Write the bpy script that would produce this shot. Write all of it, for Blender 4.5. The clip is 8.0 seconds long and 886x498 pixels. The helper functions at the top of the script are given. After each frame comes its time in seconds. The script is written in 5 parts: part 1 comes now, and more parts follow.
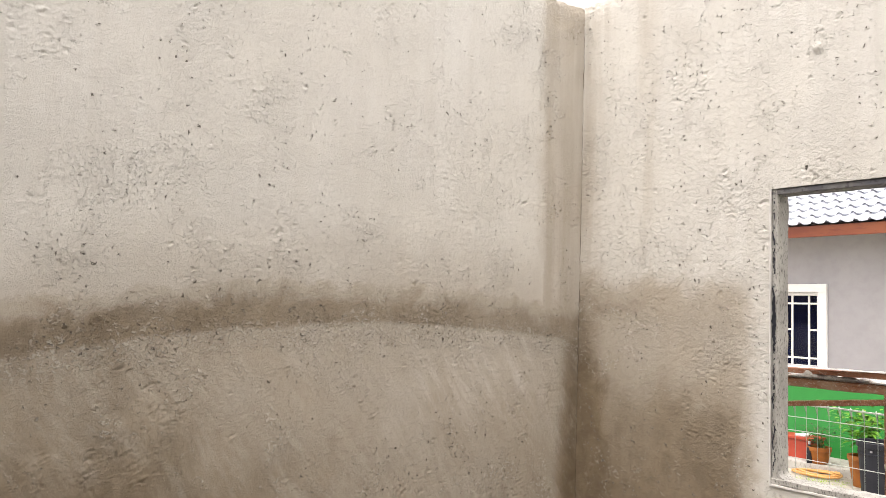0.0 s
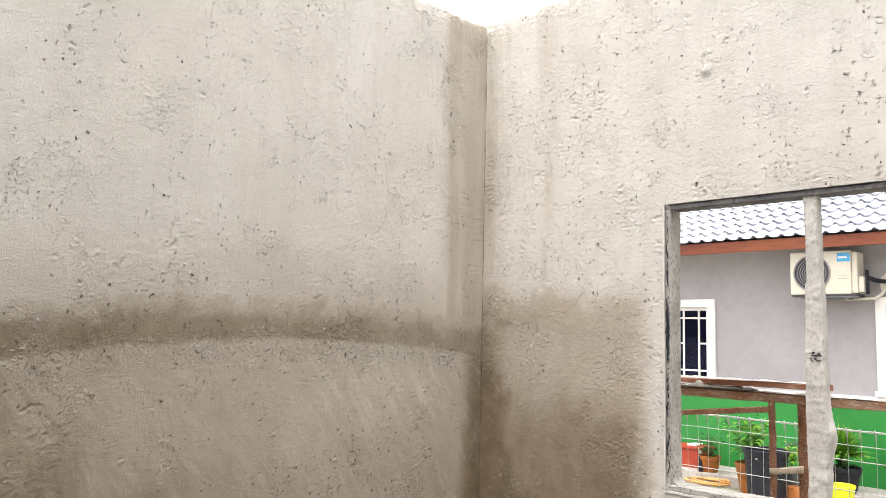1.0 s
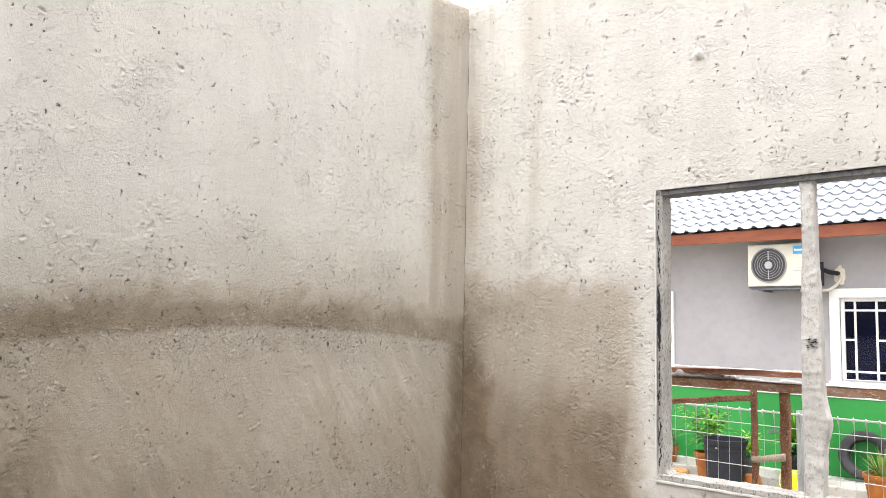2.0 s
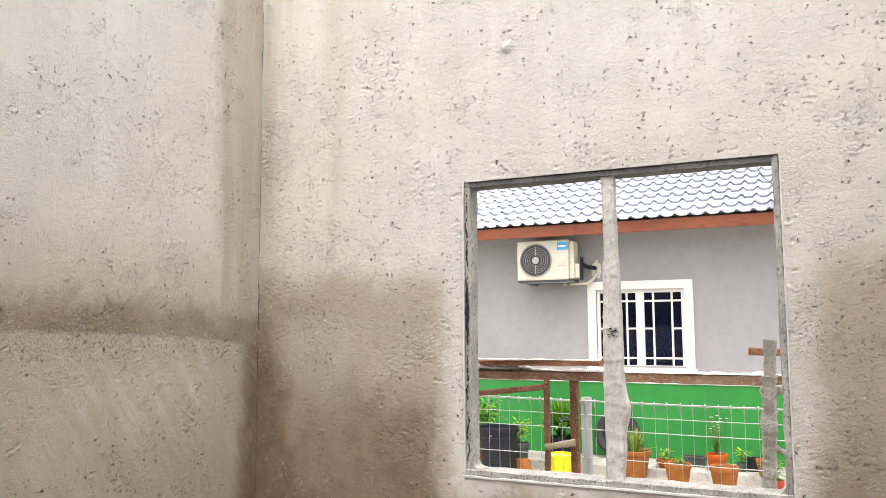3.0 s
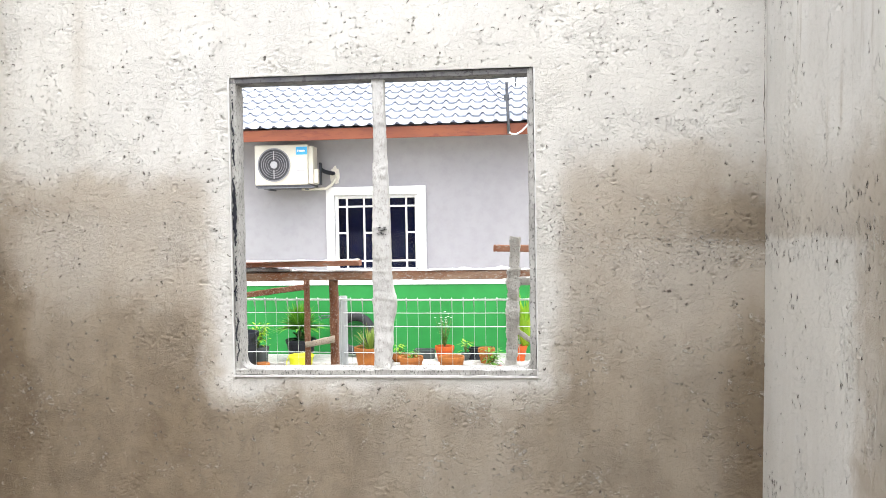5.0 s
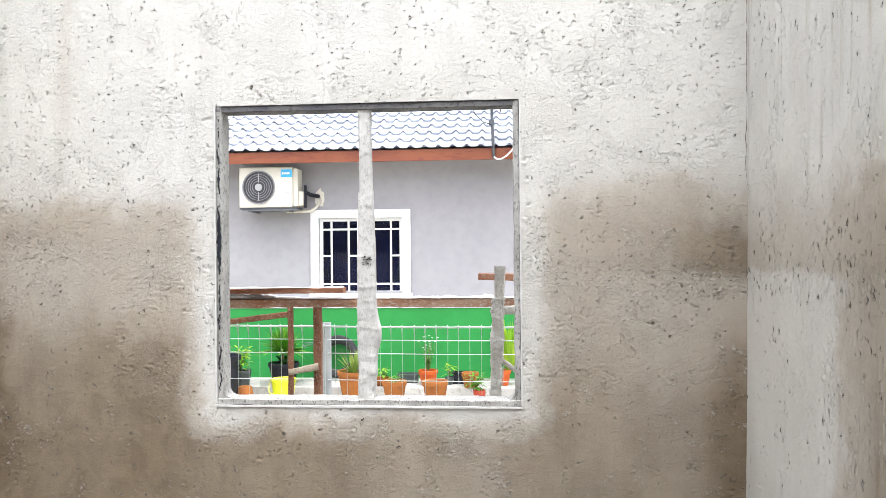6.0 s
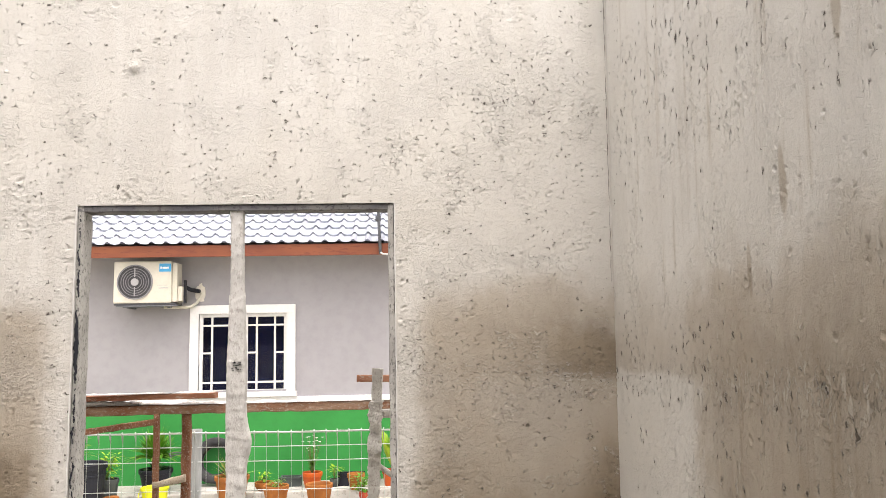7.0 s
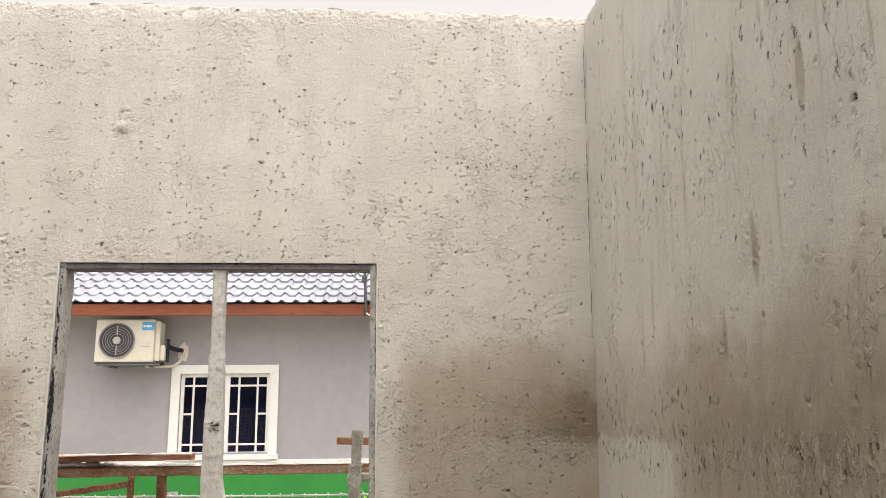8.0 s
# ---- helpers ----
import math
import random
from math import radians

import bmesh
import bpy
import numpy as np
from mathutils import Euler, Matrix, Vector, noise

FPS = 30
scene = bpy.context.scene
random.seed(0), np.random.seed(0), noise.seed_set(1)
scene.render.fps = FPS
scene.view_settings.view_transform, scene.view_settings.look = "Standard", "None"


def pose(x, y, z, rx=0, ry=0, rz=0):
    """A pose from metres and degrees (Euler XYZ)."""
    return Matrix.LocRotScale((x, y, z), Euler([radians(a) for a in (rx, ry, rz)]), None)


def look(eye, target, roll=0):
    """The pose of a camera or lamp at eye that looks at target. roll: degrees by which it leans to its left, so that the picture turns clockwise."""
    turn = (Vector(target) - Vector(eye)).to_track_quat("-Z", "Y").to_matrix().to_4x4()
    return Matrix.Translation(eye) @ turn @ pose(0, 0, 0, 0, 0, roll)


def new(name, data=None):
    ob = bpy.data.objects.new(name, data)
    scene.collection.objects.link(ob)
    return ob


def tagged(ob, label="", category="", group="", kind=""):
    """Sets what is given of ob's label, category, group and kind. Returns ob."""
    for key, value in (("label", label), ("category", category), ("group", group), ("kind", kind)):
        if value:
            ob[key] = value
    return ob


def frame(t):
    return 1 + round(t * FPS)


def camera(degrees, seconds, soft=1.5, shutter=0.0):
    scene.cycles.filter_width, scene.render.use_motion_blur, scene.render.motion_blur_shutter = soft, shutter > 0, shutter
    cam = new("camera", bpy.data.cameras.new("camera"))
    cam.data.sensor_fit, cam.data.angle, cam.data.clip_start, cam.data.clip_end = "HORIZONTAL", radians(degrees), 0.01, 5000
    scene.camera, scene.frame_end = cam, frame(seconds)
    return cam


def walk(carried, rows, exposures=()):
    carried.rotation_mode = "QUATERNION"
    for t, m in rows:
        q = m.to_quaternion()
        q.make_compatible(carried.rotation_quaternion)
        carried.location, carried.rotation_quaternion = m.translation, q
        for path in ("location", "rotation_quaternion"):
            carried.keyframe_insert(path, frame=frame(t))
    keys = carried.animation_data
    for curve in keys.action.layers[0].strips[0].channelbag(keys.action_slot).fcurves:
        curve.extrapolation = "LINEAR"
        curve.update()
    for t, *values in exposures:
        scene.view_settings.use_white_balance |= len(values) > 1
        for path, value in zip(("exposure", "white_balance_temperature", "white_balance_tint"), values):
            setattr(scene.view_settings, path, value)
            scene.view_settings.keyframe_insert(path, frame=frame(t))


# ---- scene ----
cam = camera(59.1, 8.0, soft=0.85)
PATH = [
    (0, (-0.138, 0.265, 1.565), (-1.737, 1.456, 1.719), 2.0),
    (0.5, (-0.137, 0.281, 1.558), (-1.639, 1.586, 1.76), 1.7),
    (1, (-0.153, 0.281, 1.545), (-1.591, 1.655, 1.754), 1.4),
    (1.2, (-0.175, 0.276, 1.535), (-1.603, 1.661, 1.746), 1.4),
    (2.3, (-0.411, 0.252, 1.512), (-1.637, 1.823, 1.697), 1.2),
    (2.5, (-0.455, 0.283, 1.507), (-1.532, 1.958, 1.698), 0.8),
    (3, (-0.57, 0.315, 1.516), (-1.434, 2.109, 1.71), -0.3),
    (3.5, (-0.687, 0.275, 1.494), (-1.092, 2.232, 1.568), -1.9),
    (4, (-0.738, 0.226, 1.492), (-1.049, 2.201, 1.453), -1.5),
    (4.5, (-0.718, 0.219, 1.488), (-0.957, 2.204, 1.436), -1.1),
    (6, (-0.722, 0.214, 1.524), (-0.888, 2.207, 1.527), -0.5),
    (6.5, (-0.695, 0.23, 1.566), (-0.641, 2.219, 1.768), -1.1),
    (7, (-0.661, 0.225, 1.566), (-0.547, 2.208, 1.799), -1.1),
    (7.5, (-0.644, 0.21, 1.572), (-0.501, 2.172, 1.932), -0.7),
    (8, (-0.64, 0.208, 1.561), (-0.495, 2.164, 1.95), -0.5),
]
EXPOSURES = [
    (0.0, 1.40, 7000, 14), (1.2, 1.45, 6750, 13), (2.5, 1.63, 6550, 12), (3.0, 1.41, 6850, 13), (3.5, 1.70, 6300, 10), (4.0, 1.92, 6250, 11), (4.5, 1.84, 6300, 11),
    (6.0, 1.74, 6150, 11), (6.5, 1.56, 6450, 11), (7.0, 1.44, 6950, 15), (7.5, 1.05, 7100, 14), (8.0, 1.02, 7200, 14),
]
walk(cam, [(t, look(eye, target, roll)) for t, eye, target, roll in PATH], EXPOSURES)

# ---- light: a bright overcast sky over a room without a roof ----
world = bpy.data.worlds.new("overcast")
world.use_nodes = True
scene.world = world
wn, wl = world.node_tree.nodes, world.node_tree.links
sky = wn.new("ShaderNodeTexSky")
sky.sky_type, sky.sun_disc = "NISHITA", False
sky.sun_elevation, sky.sun_rotation = radians(72), radians(161)
sky.air_density, sky.dust_density, sky.ozone_density = 1.0, 4.0, 1.0
haze = wn.new("ShaderNodeHueSaturation")
haze.inputs["Saturation"].default_value = 0.12
wl.new(sky.outputs[0], haze.inputs["Color"])
wl.new(haze.outputs[0], wn["Background"].inputs["Color"])
wn["Background"].inputs["Strength"].default_value = 0.15
sun_data = bpy.data.lights.new("sun", "SUN")
sun_data.energy, sun_data.angle, sun_data.color = 0.75, radians(70), (1.0, 0.97, 0.93)
sun = new("sun", sun_data)
sun.matrix_world = look((2.0, -6, 20), (0, 0, 0))
tagged(sun, kind="structure")

# ---- materials ----


class Nodes:
    """A small writer of node materials."""

    def __init__(self, name):
        self.mat = bpy.data.materials.new(name)
        self.mat.use_nodes = True
        self.n, self.l = self.mat.node_tree.nodes, self.mat.node_tree.links
        self.bsdf = self.n["Principled BSDF"]
        self.geo = self.n.new("ShaderNodeNewGeometry")
        self.tex = self.n.new("ShaderNodeTexCoord")

    def put(self, socket, value):
        if isinstance(value, bpy.types.NodeSocket):
            self.l.new(value, socket)
        else:
            socket.default_value = value

    def math(self, op, a, b=0.0, c=0.0):
        m = self.n.new("ShaderNodeMath")
        m.operation = op
        for i, v in enumerate((a, b, c)):
            self.put(m.inputs[i], v)
        return m.outputs[0]

    def step(self, value, low, high, out_low=0.0, out_high=1.0):
        m = self.n.new("ShaderNodeMapRange")
        m.interpolation_type = "SMOOTHSTEP"
        for i, v in enumerate((value, low, high, out_low, out_high)):
            self.put(m.inputs[i], v)
        return m.outputs[0]

    def scaled(self, vector, scale):
        m = self.n.new("ShaderNodeMapping")
        self.put(m.inputs["Vector"], vector)
        m.inputs["Scale"].default_value = scale
        return m.outputs[0]

    def noise(self, vector, scale, detail=4.0, rough=0.55, distort=0.0):
        m = self.n.new("ShaderNodeTexNoise")
        self.put(m.inputs["Vector"], vector)
        m.inputs["Scale"].default_value = scale
        m.inputs["Detail"].default_value = detail
        m.inputs["Roughness"].default_value = rough
        m.inputs["Distortion"].default_value = distort
        return m.outputs["Fac"]

    def mix(self, fac, a, b, blend="MIX"):
        m = self.n.new("ShaderNodeMix")
        m.data_type, m.blend_type = "RGBA", blend
        for key, v in ((0, fac), (6, a), (7, b)):
            v = (*v, 1.0) if isinstance(v, tuple) and len(v) == 3 else v
            self.put(m.inputs[key], v)
        return m.outputs[2]

    def pits(self, vector, scale, share, small, large):
        """Scattered pits of uneven size: share of the cells that hold one, radii in cells."""
        m = self.n.new("ShaderNodeTexVoronoi")
        self.put(m.inputs["Vector"], vector)
        m.inputs["Scale"].default_value = scale
        c = self.n.new("ShaderNodeSeparateColor")
        self.l.new(m.outputs["Color"], c.inputs[0])
        radius = self.math("ADD", small, self.math("MULTIPLY", self.math("POWER", c.outputs[1], 2.5), large - small))
        depth = self.math("SUBTRACT", radius, m.outputs["Distance"])
        held = self.math("LESS_THAN", c.outputs[0], share)
        return self.math("MULTIPLY", self.step(depth, 0.0, 0.07), held), self.math("MULTIPLY", self.step(depth, -0.10, 0.0), held)

    def bent(self, vector, scale, amount):
        """The vector shaken by noise, for ragged outlines."""
        t = self.n.new("ShaderNodeTexNoise")
        self.put(t.inputs["Vector"], vector)
        t.inputs["Scale"].default_value, t.inputs["Detail"].default_value = scale, 3.0
        a = self.n.new("ShaderNodeVectorMath")
        a.operation = "MULTIPLY_ADD"
        self.l.new(t.outputs["Color"], a.inputs[0])
        a.inputs[1].default_value = (amount, amount, amount)
        self.put(a.inputs[2], vector)
        return a.outputs[0]

    def xyz(self, vector):
        m = self.n.new("ShaderNodeSeparateXYZ")
        self.put(m.inputs[0], vector)
        return m.outputs

    def bump(self, height, strength, distance):
        m = self.n.new("ShaderNodeBump")
        m.inputs["Strength"].default_value = strength
        m.inputs["Distance"].default_value = distance
        self.put(m.inputs["Height"], height)
        self.l.new(m.outputs[0], self.bsdf.inputs["Normal"])

    def end(self, color, rough=0.8, metal=0.0, spec=0.5):
        color = (*color, 1.0) if isinstance(color, tuple) and len(color) == 3 else color
        self.put(self.bsdf.inputs["Base Color"], color)
        self.put(self.bsdf.inputs["Roughness"], rough)
        self.bsdf.inputs["Metallic"].default_value = metal
        self.bsdf.inputs["Specular IOR Level"].default_value = spec
        return self.mat


WALL_Y, LEFT_X, RIGHT_X, BACK_Y = 3.2, -2.907, 0.187, -1.4
WIN_L, WIN_R, WIN_B, WIN_T = -1.866, -0.676, 0.925, 2.097
TOP_Z = 3.16


def plaster(name, which):
    """Cement plaster laid in two lifts: the upper one dry and pale, the lower one still damp, with a wetter seam
    between them. Some shading is painted in.
    """
    m = Nodes(name)
    p = m.geo.outputs["Position"]
    x, y, z = m.xyz(p)
    add, sub, mul, step = (lambda a, b: m.math("ADD", a, b)), (lambda a, b: m.math("SUBTRACT", a, b)), (lambda a, b: m.math("MULTIPLY", a, b)), m.step
    big = m.noise(p, 1.1, 5, 0.6, 0.3)
    mid = m.noise(p, 4.0, 6, 0.62, 0.5)
    patch = m.noise(m.scaled(p, (1.0, 1.0, 0.7)), 2.6, 6, 0.62, 0.4)
    fine = m.noise(p, 38.0, 5, 0.68)
    grain = m.noise(p, 260.0, 3, 0.7)
    streak = m.noise(m.scaled(p, (7.0, 7.0, 0.7)), 1.6, 5, 0.6, 0.2)
    wob = m.noise(m.scaled(p, (1.0, 1.0, 0.05)), 1.3, 2, 0.5)
    rag = m.noise(p, 9.0, 6, 0.68, 0.6)

    def swing(field, amount):
        return mul(sub(field, 0.5), amount)

    # the line between the two lifts runs differently on each wall
    if which == "left":
        q = sub(y, 2.1)
        line = sub(1.495, mul(mul(q, q), 0.062))
    elif which == "window":
        line = sub(1.418, mul(x, 0.053))
    else:
        line = add(1.50, mul(y, -0.02))
    seam = add(add(sub(z, line), swing(wob, 0.05)), swing(rag, 0.045))
    edge = 0.035 if which == "window" else 0.016
    low = step(seam, -edge, edge, 1.0, 0.0)
    soft = add(add(seam, swing(rag, 0.13)), swing(mid, 0.12))
    reach = add(soft, swing(patch, 0.55))

    # wetness from 0 (dry) to 1 (dark), wall by wall, with shading painted in
    if which == "window":
        xr = add(x, swing(rag, 0.12))
        east = step(xr, -1.4, -1.1)
        band = mul(step(reach, 0.10, 0.44, 1.0, 0.0), step(xr, -0.2, 0.16, 0.54, 0.74))
        band_w = mul(step(reach, 0.02, 0.34, 1.0, 0.0), step(xr, -2.9, -2.2, 0.72, 0.56))
        up = add(mul(band, east), mul(band_w, sub(1.0, east)))
        # damp tone that deepens downwards, which also paints the daylight fading below
        down = add(step(soft, -0.50, -0.08, 0.68, 0.53), mul(step(soft, -0.45, -0.15, 0.14, -0.06), sub(1.0, east)))
        # darker under the sill and towards the two lower corners of the opening
        down = add(down, mul(step(add(z, swing(rag, 0.2)), 0.72, 1.15, 0.10, 0.0), step(m.math("ABSOLUTE", add(x, 1.27)), 0.35, 0.85, 0.35, 1.0)))
        # corner shading put into the colour, a dark strip at each end
        corner_shade_w, corner_shade_e = step(xr, -2.87, -2.68, 0.34, 0.0), mul(step(xr, -0.04, 0.12, 0.0, 0.28), step(z, 1.05, 1.4, 1.0, 0.0))
        down = add(add(down, corner_shade_w), corner_shade_e)
        # thin runs in the dry part between the corner and the window
        runs = mul(step(xr, -2.55, -1.95, 1.0, 0.0), step(m.noise(m.scaled(p, (3.2, 1.0, 0.25)), 1.6, 4, 0.6, 0.3), 0.38, 0.72, 0.0, 0.26))
        up = m.math("MAXIMUM", up, add(runs, step(xr, -2.90, -2.80, 0.16, 0.0)))
        up = add(up, mul(step(xr, -0.75, -0.1, 0.0, 0.14), step(z, 1.6, 2.9, 1.0, 0.0)))
    elif which == "left":
        yr = add(y, swing(rag, 0.10))
        up = mul(step(soft, 0.06, 0.27, 1.0, 0.0), step(yr, 0.6, 2.6, 0.90, 0.76))
        up = m.math("MAXIMUM", up, mul(step(reach, 0.15, 0.60, 1.0, 0.0), 0.30))
        lines = m.noise(m.scaled(p, (1.0, 8.0, 0.5)), 1.0, 5, 0.6)
        run = mul(step(yr, 2.84, 2.98), step(lines, 0.3, 0.7, 0.30, 0.52))
        up = m.math("MAXIMUM", up, run)
        far = add(y, swing(big, 1.4))
        # darker towards the near end and, for the fading daylight, further down
        down = add(step(far, 0.7, 2.3, 0.72, 0.38), step(soft, -0.75, -0.15, 0.22, 0.0))
        # darker strip beside the window-wall corner
        down = add(down, step(yr, 3.02, 3.15, 0.0, 0.42))
        turn = m.n.new("ShaderNodeMapping")
        m.put(turn.inputs["Vector"], m.bent(p, 0.9, 0.35))
        turn.inputs["Rotation"].default_value = (radians(-38), 0, 0)
        sweep = m.noise(m.scaled(turn.outputs[0], (1.0, 9.0, 1.8)), 1.8, 6, 0.75, 0.0)
        down = sub(down, step(sweep, 0.40, 0.74, -0.05, 0.14))
    else:
        yr = add(y, add(swing(rag, 0.25), swing(mid, 0.25)))
        near = step(yr, 2.1, 2.62)
        up = mul(step(reach, 0.06, 0.46, 1.0, 0.0), step(near, 0.0, 1.0, 0.66, 0.36))
        drag = m.noise(m.scaled(p, (1, 22, 1.6)), 1.0, 5, 0.65)
        up = m.math("MAXIMUM", up, step(drag, 0.52, 0.74, 0.04, 0.34))
        up = add(up, step(yr, 1.4, 2.7, 0.06, 0.0))
        for cy, cz, wide, long in ((1.84, 1.90, 0.016, 0.085), (2.02, 1.72, 0.013, 0.07), (1.60, 2.20, 0.018, 0.09)):
            ey = m.math("DIVIDE", add(sub(y, cy), swing(rag, 0.03)), wide)
            ez = m.math("DIVIDE", add(sub(z, cz), swing(mid, 0.05)), long)
            up = add(up, step(add(mul(ey, ey), mul(ez, ez)), 0.2, 1.4, 0.36, 0.0))
        # a dry tongue beside the corner
        down = step(near, 0.0, 1.0, 0.68, 0.02)
        down = add(down, step(drag, 0.45, 0.75, -0.04, 0.12))
        low = step(add(seam, mul(sub(1.0, near), swing(mid, 0.3))), -0.02, 0.02, 1.0, 0.0)
    wet_shade = add(mul(low, down), mul(sub(1.0, low), up))
    wet_shade = add(wet_shade, add(add(swing(patch, 0.34), swing(mid, 0.20)), swing(streak, 0.16)))
    if which == "window":
        dx = m.math("MAXIMUM", sub(m.math("ABSOLUTE", add(x, 1.27)), 0.6), 0.0)
        dz = m.math("MAXIMUM", sub(m.math("ABSOLUTE", sub(z, 1.511)), 0.586), 0.0)
        d = m.math("SQRT", add(mul(dx, dx), mul(dz, dz)))
        d = add(add(d, swing(rag, 0.16)), swing(patch, 0.22))
        wet_shade = mul(wet_shade, step(d, -0.02, 0.17, 0.02, 1.0))
    pale = m.mix(step(streak, 0.3, 0.75), (0.635, 0.615, 0.570), (0.705, 0.692, 0.652))
    pale = m.mix(step(big, 0.35, 0.7), pale, (0.650, 0.628, 0.575))
    half = m.mix(step(mid, 0.3, 0.7), (0.415, 0.362, 0.292), (0.465, 0.422, 0.358))
    deep = m.mix(step(rag, 0.35, 0.65), (0.165, 0.120, 0.073), (0.222, 0.170, 0.108))
    col = m.mix(step(wet_shade, 0.02, 0.52), pale, half)
    col = m.mix(step(wet_shade, 0.46, 1.02), col, deep)

    # single pits, and torn clusters where the float dragged the skin of the mortar
    grainway = {"right": (1.0, 0.8, 0.42), "left": (1.0, 0.8, 1.0), "window": (0.75, 1.0, 1.15)}[which]
    shaken = m.scaled(m.bent(m.bent(p, 60.0, 0.03), 170.0, 0.014), grainway)
    where = m.noise(m.scaled(p, (1.0, 1.0, 0.6)), 4.5, 4, 0.65)
    joint = step(m.math("ABSOLUTE", add(seam, 0.02)), 0.01, 0.10, 0.22, 0.0)
    if which == "window":
        joint = mul(joint, step(x, -0.9, -0.3, 0.35, 1.0))
    dense = {"right": 1.4, "left": 1.5, "window": 0.9}[which]
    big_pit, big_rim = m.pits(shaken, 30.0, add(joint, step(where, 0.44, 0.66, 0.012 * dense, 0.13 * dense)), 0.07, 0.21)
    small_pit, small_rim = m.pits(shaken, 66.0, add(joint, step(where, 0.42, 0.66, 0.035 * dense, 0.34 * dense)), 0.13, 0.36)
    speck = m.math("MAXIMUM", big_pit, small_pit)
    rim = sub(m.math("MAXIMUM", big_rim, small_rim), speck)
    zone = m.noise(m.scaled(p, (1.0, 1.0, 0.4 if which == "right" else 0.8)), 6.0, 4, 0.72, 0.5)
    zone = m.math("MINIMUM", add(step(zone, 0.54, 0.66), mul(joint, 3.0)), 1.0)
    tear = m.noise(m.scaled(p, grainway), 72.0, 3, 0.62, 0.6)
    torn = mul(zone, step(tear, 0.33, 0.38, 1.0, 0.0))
    shred = mul(zone, step(tear, 0.54, 0.60))
    col = m.mix(step(fine, 0.56, 0.74, 0.0, 0.12), col, (0.30, 0.275, 0.235))
    col = m.mix(step(grain, 0.3, 0.7, 0.0, 0.10), col, (0.25, 0.235, 0.21))
    # highlights painted pale on the shreds and the lips of the pits
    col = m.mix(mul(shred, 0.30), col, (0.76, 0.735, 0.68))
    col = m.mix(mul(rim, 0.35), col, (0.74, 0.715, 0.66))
    # shade inside the tears and pits, painted dark
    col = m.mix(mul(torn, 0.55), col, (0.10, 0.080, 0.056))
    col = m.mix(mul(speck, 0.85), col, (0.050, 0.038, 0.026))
    relief = add(mul(fine, 0.40), mul(grain, 0.30))
    coarse = m.noise(m.scaled(p, grainway), 62.0, 6, 0.82, 0.5)
    relief = add(relief, mul(mul(coarse, step(mid, 0.35, 0.62, 0.25, 0.9)), 0.9))
    relief = add(add(relief, mul(rim, 0.8)), mul(shred, 0.7))
    m.bump(sub(relief, add(mul(speck, 1.9), mul(torn, 1.5))), 1.0, 0.008)
    return m.end(col, step(wet_shade, 0.2, 1.0, 0.92, 0.78), 0.0, 0.3)


def mottled(name, a, b, scale=6.0, rough=0.8, metal=0.0, bump=0.3, depth=0.002, dirt=None, stretch=(1, 1, 1), spec=0.5):
    """Two shades of one surface, grain, and optional dirt."""
    m = Nodes(name)
    p = m.scaled(m.geo.outputs["Position"], stretch)
    n1 = m.noise(p, scale, 5, 0.6, 0.3)
    n2 = m.noise(p, scale * 9.0, 4, 0.65)
    col = m.mix(m.step(n1, 0.32, 0.68), a, b)
    if dirt:
        col = m.mix(m.step(n2, 0.52, 0.66, 0.0, 0.8), col, dirt)
    else:
        col = m.mix(m.step(n2, 0.4, 0.7, 0.0, 0.15), col, tuple(v * 0.6 for v in a))
    m.bump(n2, bump, depth)
    return m.end(col, m.step(n1, 0.2, 0.8, max(rough - 0.1, 0.02), min(rough + 0.08, 1.0)), metal, spec)


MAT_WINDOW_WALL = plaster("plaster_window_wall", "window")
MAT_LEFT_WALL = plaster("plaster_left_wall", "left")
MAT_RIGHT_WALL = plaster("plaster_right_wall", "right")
MAT_CEMENT = mottled("cement_render", (0.42, 0.405, 0.375), (0.55, 0.535, 0.50), 9.0, 0.9, 0, 0.5, 0.003, (0.20, 0.19, 0.175))
MAT_BARE = mottled("cement_stained", (0.30, 0.29, 0.27), (0.46, 0.45, 0.42), 14.0, 0.9, 0, 0.7, 0.004, (0.06, 0.058, 0.055), (1, 1, 0.45))
MAT_LINTEL = mottled("dark_lintel", (0.10, 0.10, 0.115), (0.19, 0.185, 0.18), 7.0, 0.85, 0, 0.5, 0.003, (0.05, 0.045, 0.05))
MAT_SPLASH = mottled("cement_splashed_wood", (0.50, 0.48, 0.44), (0.66, 0.64, 0.595), 14.0, 0.95, 0, 1.0, 0.012, (0.36, 0.325, 0.28), (1, 1, 0.8))
MAT_MULLION = mottled("lime_washed_wood", (0.47, 0.46, 0.435), (0.60, 0.59, 0.565), 12.0, 0.95, 0, 0.9, 0.004, (0.36, 0.34, 0.31), (1, 1, 0.5))
MAT_CRACK = mottled("dark_crack", (0.055, 0.043, 0.03), (0.09, 0.07, 0.05), 20.0, 1.0)
MAT_BEAD = mottled("galvanised_bead", (0.62, 0.61, 0.59), (0.75, 0.74, 0.72), 20.0, 0.6, 0.1, 0.2, 0.001)
MAT_DARK_FLOOR = mottled("dark_concrete_floor", (0.15, 0.14, 0.125), (0.22, 0.21, 0.19), 2.0, 0.9, 0, 0.4, 0.004, (0.10, 0.092, 0.08))
MAT_TIMBER = mottled("weathered_timber", (0.29, 0.125, 0.062), (0.42, 0.285, 0.20), 7.0, 0.85, 0, 1.0, 0.007, (0.52, 0.45, 0.38), (0.8, 1.6, 1.6))
